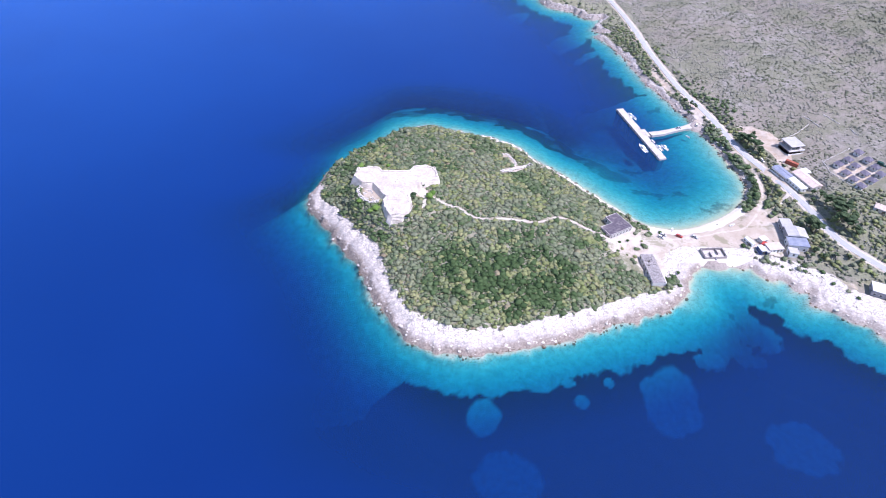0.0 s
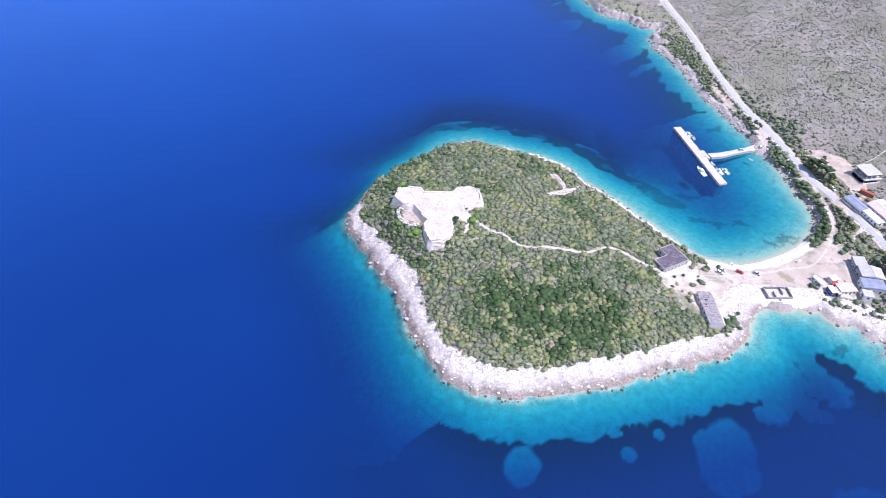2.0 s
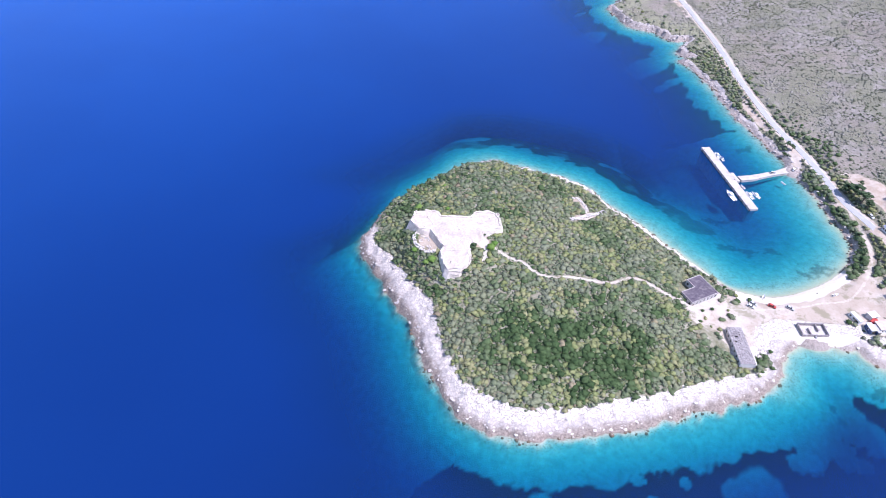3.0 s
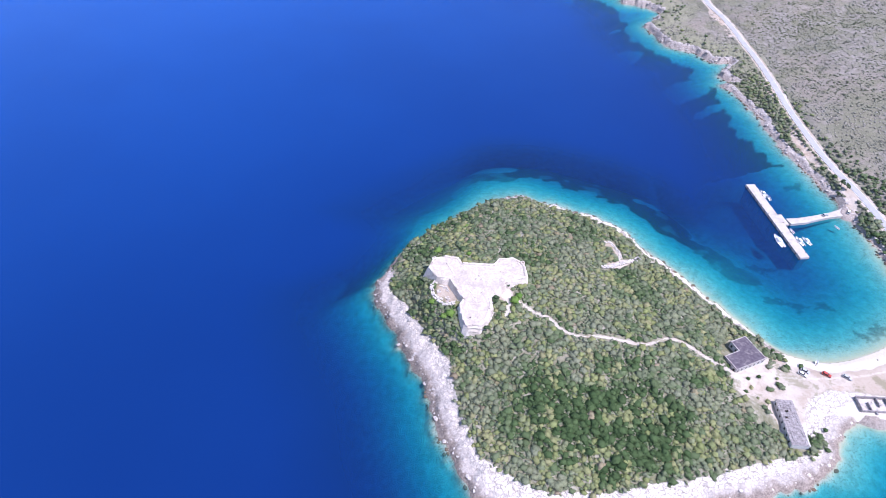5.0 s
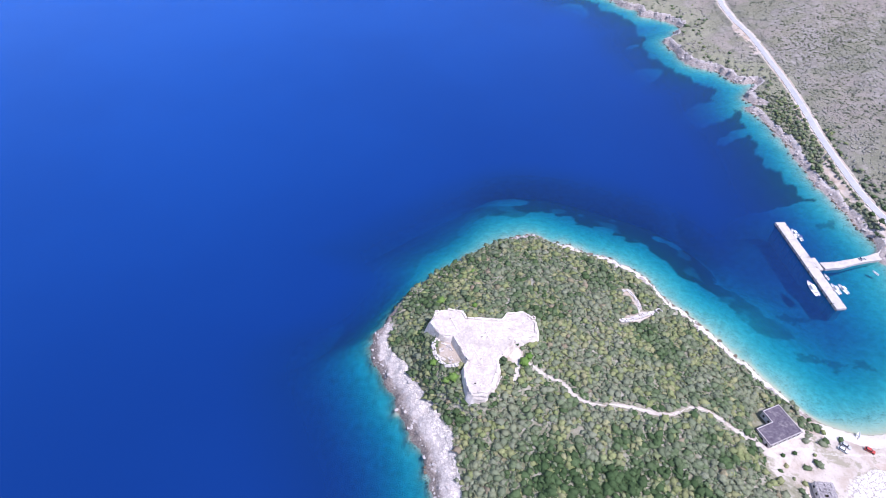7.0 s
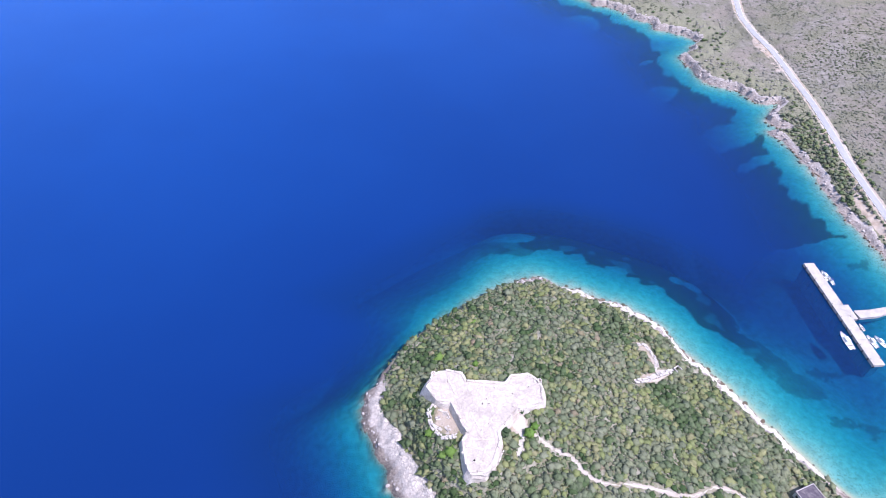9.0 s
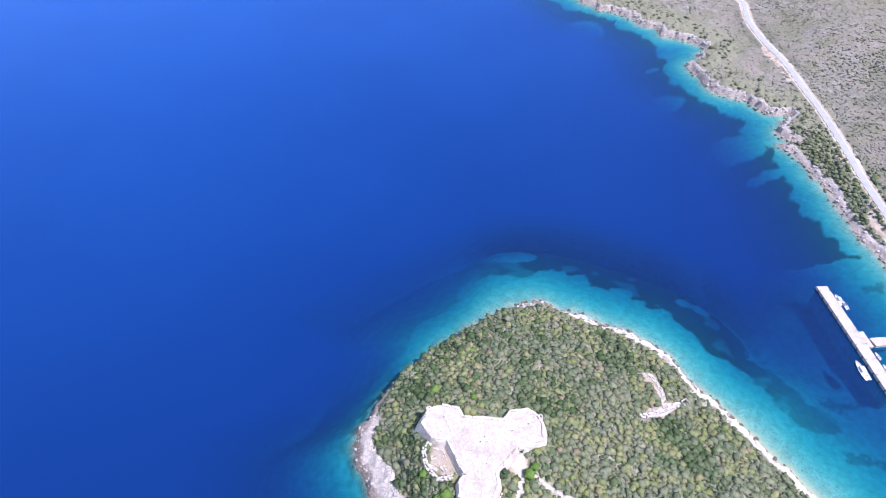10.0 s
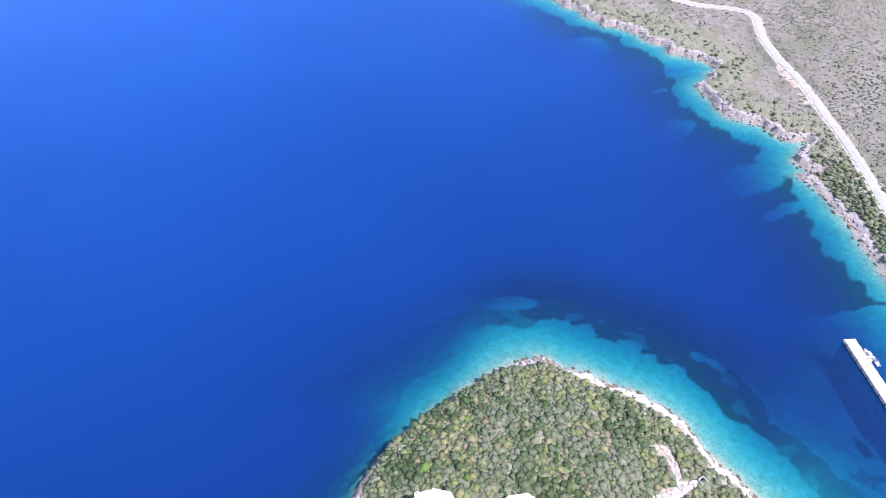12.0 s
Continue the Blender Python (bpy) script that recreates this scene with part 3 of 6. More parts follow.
NAVY = mottled("blue_paint", (0.03, 0.06, 0.16), (0.05, 0.09, 0.22), 1.0, 0.4, 0.5)
GREEN = mottled("dark_green_tarpaulin", (0.02, 0.06, 0.05), (0.04, 0.10, 0.08), 1.0)
TYRE = mottled("tyre_rubber", (0.015, 0.015, 0.016), (0.03, 0.03, 0.03), 4.0)

# ---- the setting: ground with sea bed in one sheet, and the sea ----
def mesh_of(name, verts, faces, mat=None, smooth_faces=False):
    """A mesh from arrays of places and of faces that all have the same number of corners."""
    verts, faces = np.asarray(verts, np.float32), np.asarray(faces, np.int32)
    me = bpy.data.meshes.new(name)
    me.vertices.add(len(verts))
    me.vertices.foreach_set("co", verts.ravel())
    n = faces.shape[1]
    me.loops.add(faces.size)
    me.loops.foreach_set("vertex_index", faces.ravel())
    me.polygons.add(len(faces))
    me.polygons.foreach_set("loop_start", np.arange(0, faces.size, n, dtype=np.int32))
    me.polygons.foreach_set("use_smooth", np.broadcast_to(smooth_faces, len(faces)).copy())
    me.update(calc_edges=True)
    me.validate()
    if mat:
        me.materials.append(mat)
    return me


def give(me, name, values):
    a = me.attributes.new(name, "FLOAT", "POINT")
    a.data.foreach_set("value", np.asarray(values, np.float32).ravel())


def steps(lo, a, b, hi, fine, grow=1.16, far=None):
    """Even steps from a to b, coarser ones on to far, growing ones out to lo and hi."""
    mid = np.arange(a, b, fine)
    if far:
        mid = np.concatenate([mid, np.arange(mid[-1] + 1.8, far, 2.3)])
    out, s = [mid[-1]], fine
    while out[-1] < hi:
        s = min(s * grow, 400)
        out.append(out[-1] + s)
    low, s = [mid[0]], fine
    while low[-1] > lo:
        s = min(s * grow, 400)
        low.append(low[-1] - s)
    return np.concatenate([low[:0:-1], mid, out[1:]])


MEADOW_SOUTH = [(-60, 120), (-20, 150), (2, 164), (9.6, 161.7), (16.3, 160), (20.3, 160.5), (23, 158.5), (28.4, 159.4), (31, 156), (39.3, 158), (50.2, 156), (53, 158.4), (67, 159.4), (77.3, 163.4), (82, 167.8),
                (88, 168.3), (90.6, 166.5), (98.6, 171.7), (102, 174.3), (112.3, 173), (117, 174.6), (119, 177.5), (128.4, 178.5), (132, 182.5), (142.2, 185.5), (151, 188.5), (159.2, 189.6), (161.7, 186), (154.5, 183.7),
                (157, 180), (168, 179.6), (174.8, 185), (177.4, 188.3), (184.9, 183.7), (193.4, 183.4), (195.8, 187.5), (190, 194), (183.2, 195.6), (183.2, 199), (193, 198.8), (197.3, 193.4), (201, 191.4),
                (208.3, 192.4), (208, 197.7), (205.2, 203), (199, 207), (194.6, 212.6), (196, 217.6), (205.5, 213.4), (211, 211.7), (210, 204.4), (216.4, 201.5), (224, 196.5), (231, 194.8), (237, 191), (239, 184.5),
                (248, 179), (262, 168), (300, 140), (400, 60), (400, -100), (0, -100)]
MEADOW_NORTH = [(-64, 330), (-51.3, 343.5), (-44.9, 365.6), (-33.8, 374.1), (-27.8, 380.9), (-27, 394.7), (-14.7, 400), (-11.8, 403.9), (-0.4, 403), (10.9, 403.4), (14, 410.3), (30.6, 414.8), (31.4, 410.1), (40.6, 413.6),
                (44.9, 403.9), (54.6, 404.1), (66.8, 406), (66.8, 398.4), (71.3, 396.8), (72.1, 391.8), (76.8, 391.5), (82.1, 395.8), (86.1, 391.1), (89.7, 384.3), (97.8, 378), (101.1, 371.4), (103, 366.8), (111.8, 364.9),
                (119.4, 359.5), (122.7, 351.9), (127.8, 345.6), (133.4, 336.7), (138.5, 331.5), (146.2, 330.4),
                (158, 333), (158, 341), (146, 347), (142, 356), (133, 367), (124, 372), (127, 385), (122, 397), (117, 405), (105, 413),
                (85, 424), (71, 432), (45, 440), (15, 445), (-15, 436), (-34, 414), (-50, 392), (-62, 370), (-72, 350)]
MEADOW_MAIN = [(-70, 815), (-28.8, 795), (-6.4, 783.6), (20.8, 762), (29, 752), (46.5, 744.5), (69.8, 733.5), (71, 725.5), (89, 711), (97.7, 699.5), (104, 691.5), (106, 680), (113, 677.8), (108, 659), (111.8, 634),
               (118.6, 625), (127, 615), (132, 606.5), (140.6, 601.5), (147.4, 594), (156, 591), (159, 583.7), (155.8, 577), (159.9, 565.5), (164.7, 556.4), (169.7, 547.7), (169.7, 538), (172, 534.8), (169, 528),
               (174, 520), (176.7, 510), (172.5, 502), (176.8, 496), (176.3, 487), (180, 479.6), (184.9, 478.6), (185.2, 468), (189.3, 463.7), (189.5, 454), (197, 448), (178, 444), (150, 446),
               (138, 470), (140, 505), (130, 540), (108, 566), (84, 600), (60, 640), (30, 674), (-10, 715), (-75, 775)]


def meadow_at(x, y, d):
    """Sea grass on the sea bed."""
    out = np.zeros(np.shape(x))
    wob = 3.4 * fbm(x, y, 9, 4, 90) + 2.0 * fbm(x, y, 3.2, 3, 95)
    for ring in (MEADOW_SOUTH, MEADOW_NORTH, MEADOW_MAIN):
        line = curve(ring, 6, True)
        near = (x > line[:, 0].min() - 15) & (x < line[:, 0].max() + 15) & (y > line[:, 1].min() - 15) & (y < line[:, 1].max() + 15)
        e, _ = distance(x[near], y[near], line, True)
        e = np.where(inside(x[near], y[near], line), e, -e) + wob[near]
        thick = smooth(-0.6, 0.8, e)
        if ring is MEADOW_NORTH:
            thick = thick * (1 - 0.4 * smooth(0.12, 0.30, fbm(x[near], y[near], 11, 3, 92)))
        out[near] = np.maximum(out[near], thick * (1.0 if ring is MEADOW_SOUTH else 0.80 - 0.60 * smooth(5, -30, x[near]) - 0.35 * smooth(112, 140, x[near]) * (y[near] < 400)))
    for cx, cy, rx, ry in ((161, 319, 5.5, 4), (173, 318.5, 5, 3.5), (188, 319.7, 4, 2.5), (206, 300, 9, 5), (161, 350, 7, 3.5), (208.7, 220.5, 4, 2.5), (199.4, 425.7, 5, 3), (187, 205, 3, 2), (184, 211, 2.5, 2)):
        out = np.maximum(out, smooth(-0.1, 0.3, blob(x, y, cx, cy, rx, ry) + 1.5 * fbm(x, y, 3.2, 4, 97)) * 0.42)
    out = np.maximum(out, (0.6 - 0.5 * smooth(250, 330, y)) * smooth(-20, -48, d + wob) * (1 - smooth(-0.15, 0.25, blob(x, y, 182, 345, 80, 95))))
    out = np.maximum(out, 0.42 * smooth(-0.1, 0.6, blob(x, y, 152, 412, 34, 46, 14) + 0.25 * fbm(x, y, 16, 3, 98)))
    # clearings of bare sand
    for cx, cy, rx, ry in ((40.3, 147.3, 8.5, 8.5), (137, 161, 16, 17), (198, 139, 17, 15), (51.7, 121, 17, 13), (89.5, 157, 4, 3), (105, 167, 3, 2.5), (83, 165.5, 4, 2), (166, 184, 7, 4), (96, 404, 4.5, 4), (106, 402, 6, 4.5), (61, 401, 4, 2), (-5, 425, 20, 8),
                           (149, 556, 20, 17), (103, 610, 17, 12), (99, 659, 5.5, 4), (166, 525, 7, 5), (157, 521, 6, 4), (38, 722, 24, 14)):
        out = out * (1 - smooth(-0.05, 0.12, blob(x, y, cx, cy, rx, ry) + 0.22 * fbm(x, y, 6, 4, 99)))
    return out * smooth(-1.5, -3.0, d)


GX, GY = np.meshgrid(steps(-4600, -76, 330, 4800, 1.05), steps(-2600, 126, 470, 4900, 1.05, 1.16, 820))
GD = shore(GX, GY)
GZ = height(GX, GY, GD)
rows, cols = GX.shape
index = np.arange(rows * cols).reshape(rows, cols)
quads = np.stack([index[:-1, :-1], index[:-1, 1:], index[1:, 1:], index[1:, :-1]], -1).reshape(-1, 4)
ground_mesh = mesh_of("ground", np.stack([GX, GY, GZ], -1).reshape(-1, 3), quads, GROUND, True)
GT = turf(GX, GY, GD)
to_path, _ = distance(GX, GY, PATH_LINE)
to_track, _ = distance(GX, GY, TRACK_LINE)
to_quay, _ = distance(GX, GY, QUAY_LINE)
to_shore, _ = distance(GX, GY, SHORE_LINE)
to_road, _ = distance(GX, GY, ROAD_LINE)
to_fork, _ = distance(GX, GY, FORK_LINE)
bare = np.maximum.reduce([smooth(1.3, 0.5, to_path), smooth(3.6, 2.2, to_track * (1 + 1.0 * smooth(282, 296, GY))), smooth(4, 2.5, to_quay), smooth(2.2, 1.0, to_shore), smooth(1.7, 0.9, to_fork), smooth(5.2, 4.0, to_road) * 0.9])
yard = smooth(-0.1, 0.25, blob(GX, GY, 160, 255, 40, 20, 12) + 0.3 * fbm(GX, GY, 14, 4, 41))
shelf = smooth(20, 14, GD + 4 * fbm(GX, GY, 9, 4, 58)) * smooth(140, 165, GX) * smooth(262, 254, GY + 0.5 * np.maximum(GX - 236, 0))
forecourt = np.maximum(smooth(-0.1, 0.3, blob(GX, GY, 222, 266, 24, 17, 25) + 0.2 * fbm(GX, GY, 8, 3, 43)), smooth(-0.1, 0.3, blob(GX, GY, 248, 226, 9, 4, -30)))
gate = np.maximum(0.85 * smooth(0.0, 0.4, blob(GX, GY, -20.5, 280, 6, 8.5, 20) + 0.4 * fbm(GX, GY, 4, 3, 42)), np.maximum(smooth(-0.1, 0.35, blob(GX, GY, 9, 285, 5, 7)), smooth(0, 0.4, blob(GX, GY, 11, 274, 2.5, 8))))
sands = smooth(-0.12, 0.08, beach(GX, GY)) * smooth(250, 259, GY)
give(ground_mesh, "dirt", np.maximum.reduce([bare, yard * 0.75, forecourt * 0.8, gate, sands * 0.8, 0.62 * smooth(-0.1, 0.3, np.maximum(blob(GX, GY, 67.5, 339.2, 5, 3.2), blob(GX, GY, 71.8, 332.5, 2.8, 7, 15)) + 0.4 * fbm(GX, GY, 4, 3, 62)), 0.8 * smooth(0, 0.3, blob(GX, GY, 71, 322, 12, 3, 30) + 0.4 * fbm(GX, GY, 4, 3, 63))]) * (GD > 0.2) * (1 - 0.9 * shelf))
give(ground_mesh, "rock", np.maximum(shelf, np.clip(1 - GT * 1.25, 0, 1) * smooth(30, 18, GD) * (1 - 0.5 * forecourt) * (1 - sands)))
give(ground_mesh, "sand", np.maximum.reduce([smooth(-0.05, 0.2, beach(GX, GY)) * smooth(9, 5, GD + 2 * fbm(GX, GY, 9, 3, 44)), smooth(0.7, 0.2, to_path) * 0.6, smooth(1.5, 0.7, to_track) * 0.45, smooth(0.0, 0.5, blob(GX, GY, 9, 285, 5, 7) + 0.4 * fbm(GX, GY, 4, 3, 51)) * 0.55, smooth(0, 0.4, blob(GX, GY, 11, 274, 2.5, 8) + 0.4 * fbm(GX, GY, 4, 3, 52)) * 0.5,
                                                smooth(4.4, 2.6, GD + 1.6 * fbm(GX, GY, 5, 3, 45)) * smooth(15, 40, GX) * smooth(310, 330, GY + 0.45 * (GX - 60)) * headland(GX, GY) * 0.8]) * (GD > -0.5))
dig = np.array([(255, 388), (259, 380), (264, 368), (268, 358), (270, 348), (267, 341)])
to_dig, _ = distance(GX, GY, dig)
scar = np.maximum.reduce([smooth(0, 0.4, blob(GX, GY, 237.4, 358.2, 4.5, 3.2) + 0.3 * fbm(GX, GY, 4, 3, 65)), smooth(0, 0.4, blob(GX, GY, 213.2, 461, 24, 3.6, 104) + 0.4 * fbm(GX, GY, 6, 3, 57)), smooth(7.5, 3.5, to_dig + 3 * fbm(GX, GY, 6, 3, 53)), smooth(0, 0.5, blob(GX, GY, 171, 259.5, 5, 2.2, 5)) * 0.8, smooth(-0.1, 0.4, blob(GX, GY, 265, 372, 24, 12, 115) + 0.3 * fbm(GX, GY, 7, 3, 46)), smooth(0, 0.4, blob(GX, GY, 268, 350, 12, 6, 110) + 0.3 * fbm(GX, GY, 7, 3, 47)),
                          smooth(0, 0.4, blob(GX, GY, 308, 326, 18, 16) + 0.3 * fbm(GX, GY, 7, 3, 48)) * 0.6, smooth(13, 6, to_road) * smooth(0.1, 0.4, fbm(GX, GY, 30, 3, 49)) * (GY > 430)])
give(ground_mesh, "scar", scar * (GD > 3))
give(ground_mesh, "grass", (1 - headland(GX, GY)) * np.maximum(smooth(40, 14, GD + 8 * fbm(GX, GY, 22, 3, 59)) * smooth(400, 440, GY), smooth(0, 0.4, blob(GX, GY, 285, 262, 55, 60) + 0.3 * fbm(GX, GY, 16, 3, 60))))
give(ground_mesh, "mainland", 1 - headland(GX, GY))
give(ground_mesh, "sandy", np.maximum(smooth(-0.15, 0.2, blob(GX, GY, 178, 318, 88, 66)), 0.75 * smooth(-0.1, 0.4, blob(GX, GY, 186, 232, 42, 26) + 0.3 * fbm(GX, GY, 12, 3, 64)), 0.8 * headland(GX, GY) * smooth(40, 60, GX) * smooth(300, 320, GY + 0.4 * (GX - 60))))
give(ground_mesh, "inland", np.clip(GD, 0, 60))
give(ground_mesh, "grey", headland(GX, GY) * smooth(25, -15, GX) * smooth(312, 300, GY))
give(ground_mesh, "meadow", meadow_at(GX, GY, GD))
tagged(new("ground", ground_mesh), "pale limestone shore, bush-covered headland and grey hillside above a sandy sea bed", "ground", kind="structure")

wet = quads[(GZ.ravel()[quads] < 0.6).any(1)]
used, back = np.unique(wet, return_inverse=True)
sea_mesh = mesh_of("sea", np.stack([GX.ravel()[used], GY.ravel()[used], np.zeros(len(used))], -1), back.reshape(-1, 4), SEA, True)
give(sea_mesh, "depth", np.maximum(-GZ.ravel()[used], 0.0))
# haze painted by place: water brighter to the north-west, darker off the southern shore
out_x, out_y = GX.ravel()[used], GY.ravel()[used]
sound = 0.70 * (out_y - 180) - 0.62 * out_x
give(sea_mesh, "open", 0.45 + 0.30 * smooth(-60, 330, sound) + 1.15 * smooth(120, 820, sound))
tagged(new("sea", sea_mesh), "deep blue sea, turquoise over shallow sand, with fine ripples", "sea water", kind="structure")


# ---- roads ----
def ribbon(name, line, lift, half, mat, label, category, kind="structure", offset=0.0, z=None, crown=0.0, dash=0):
    d = np.gradient(line, axis=0)
    side = np.stack([d[:, 1], -d[:, 0]], -1) / np.linalg.norm(d, axis=1)[:, None]
    mid = line + side * offset
    v = []
    for u in (-1, -0.5, 0, 0.5, 1):
        p = mid + side * u * half
        v.append(np.c_[p, z + lift + crown * (1 - u * u)])
    for u, drop in ((1, 0.35), (-1, 0.35)):
        p = mid + side * u * (half + 0.05)
        v.append(np.c_[p, z + lift - drop])
    n = len(line)
    order = [6, 0, 1, 2, 3, 4, 5]
    f = []
    for a, b in zip(order[:-1], order[1:]):
        for i in range(n - 1):
            if dash and (i // dash) % 2:
                continue
            f.append((a * n + i, b * n + i, b * n + i + 1, a * n + i + 1))
    return tagged(new(name, mesh_of(name, np.concatenate(v), f, mat, True)), label, category, kind=kind)


ribbon("road", ROAD_LINE, 0.10, 2.6, ASPHALT, "pale sun-bleached asphalt coast road with worn edges", "road", z=ROAD_Z, crown=0.05)
edge_line = lambda o: ribbon("road_marking", ROAD_LINE, 0.16, 0.10, LINE_PAINT, "thin white painted line along the road", "road marking", offset=o, z=ROAD_Z)
edge_line(-2.3), edge_line(2.3)


# ---- helpers for things ----
def part(name, bm, mat, parent, label="", place=None, flat=True):
    me = bpy.data.meshes.new(name)
    bm.normal_update()
    bm.to_mesh(me)
    bm.free()
    if mat:
        me.materials.append(mat)
    ob = new(name, me)
    ob.parent = parent
    if place is not None:
        ob.matrix_basis = place
    if label:
        tagged(ob, label)
    return ob


def thing(name, x, y, z, turn, label, category, group=""):
    ob = new(name)
    ob.empty_display_size = 0.5
    ob.matrix_basis = pose(x, y, z, 0, 0, turn)
    return tagged(ob, label, category, group)


def box(bm, x0, y0, z0, x1, y1, z1, soft=0.0):
    made = bmesh.ops.create_cube(bm, size=1, matrix=Matrix.Translation(((x0 + x1) / 2, (y0 + y1) / 2, (z0 + z1) / 2)) @ Matrix.Diagonal((x1 - x0, y1 - y0, z1 - z0, 1)))
    if soft:
        edges = {e for v in made["verts"] for e in v.link_edges}
        bmesh.ops.bevel(bm, geom=list(edges), offset=soft, segments=1, affect="EDGES")
    return made["verts"]


def boxed(name, sizes, mat, parent, label="", soft=0.03):
    bm = bmesh.new()
    for s in sizes if isinstance(sizes[0], (tuple, list)) else [sizes]:
        box(bm, *s, soft)
    return part(name, bm, mat, parent, label)


def prism(bm, ring, z0, z1, ring_top=None):
    """A closed block over a ring of (x, y), with an own ring at its top if wanted."""
    low = [bm.verts.new((x, y, z0)) for x, y in ring]
    high = [bm.verts.new((x, y, z1)) for x, y in (ring_top or ring)]
    n = len(ring)
    for i in range(n):
        bm.faces.new((low[i], low[(i + 1) % n], high[(i + 1) % n], high[i]))
    bm.faces.new(high)
    bm.faces.new(low[::-1])
    return low, high


# ---- the castle: three bastions, three curtain walls, a stone terrace ----
NW_BASTION = [(-19.7, 286.6), (-25.6, 286.2), (-32.1, 293.0), (-29.7, 299.4), (-24.4, 302.8), (-16.8, 302.4), (-14.4, 298.7)]
NE_BASTION = [(2.2, 300.4), (4.2, 304.4), (12.2, 306.6), (16.2, 304.6), (18.9, 300.8), (19.4, 294), (9.2, 287.6)]
S_BASTION = [(2.2, 276.4), (3.3, 272.5), (1.2, 262.6), (-1.6, 258.6), (-8.8, 257.2), (-11.8, 265), (-12.9, 270.8), (-11.4, 273.9)]
CASTLE_RING = NW_BASTION + NE_BASTION + S_BASTION
CASTLE_MID = (-5.5, 287.0)


def outward(ring, by):
    """A ring moved outward by a distance (the ring runs clockwise)."""
    p = np.array(ring)
    d = np.roll(p, -1, 0) - p
    n = np.stack([-d[:, 1], d[:, 0]], -1) / np.linalg.norm(d, axis=1)[:, None]
    m = n + np.roll(n, 1, 0)
    m = m / np.maximum((m * m).sum(1), 0.5)[:, None] * 2
    return p + m * by


def wall_run(name, outer_top, outer_low, inner, z_low, z_top, mat, parent, label=""):
    """A thick battered wall over a run of corners, broken into courses so that its face is uneven."""
    bm = bmesh.new()
    rng = random.Random(len(name) + int(abs(outer_top[0][0]) * 10))
    levels = 7
    grid = []
    for (tx, ty), (lx, ly) in zip(outer_top, outer_low):
        col = []
        for k in range(levels + 1):
            u = k / levels
            j = 0.0 if k == 0 else rng.uniform(-0.2, 0.2)
            col.append(bm.verts.new((lx + (tx - lx) * u + j, ly + (ty - ly) * u - j, z_low + (z_top - z_low) * u + (rng.uniform(-1.0, 0.3) if k == levels else 0))))
        grid.append(col)
    back = [(bm.verts.new((x, y, z_top)), bm.verts.new((x, y, z_low))) for x, y in inner]
    for a, b in zip(range(len(grid) - 1), range(1, len(grid))):
        for k in range(levels):
            bm.faces.new((grid[a][k], grid[a][k + 1], grid[b][k + 1], grid[b][k]))
        bm.faces.new((grid[a][-1], back[a][0], back[b][0], grid[b][-1]))
        bm.faces.new((back[a][0], back[a][1], back[b][1], back[b][0]))
    for i in (0, len(grid) - 1):
        bm.faces.new([*grid[i], *back[i]])
    bmesh.ops.recalc_face_normals(bm, faces=bm.faces)
    return part(name, bm, mat, parent, label)


def fine_run(points, step=2.2):
    out, at = [], []
    for i, (a, b) in enumerate(zip(points[:-1], points[1:])):
        n = max(int(math.dist(a, b) / step), 1)
        out += [(a[0] + (b[0] - a[0]) * k / n, a[1] + (b[1] - a[1]) * k / n) for k in range(n)]
    return out + [tuple(points[-1])]


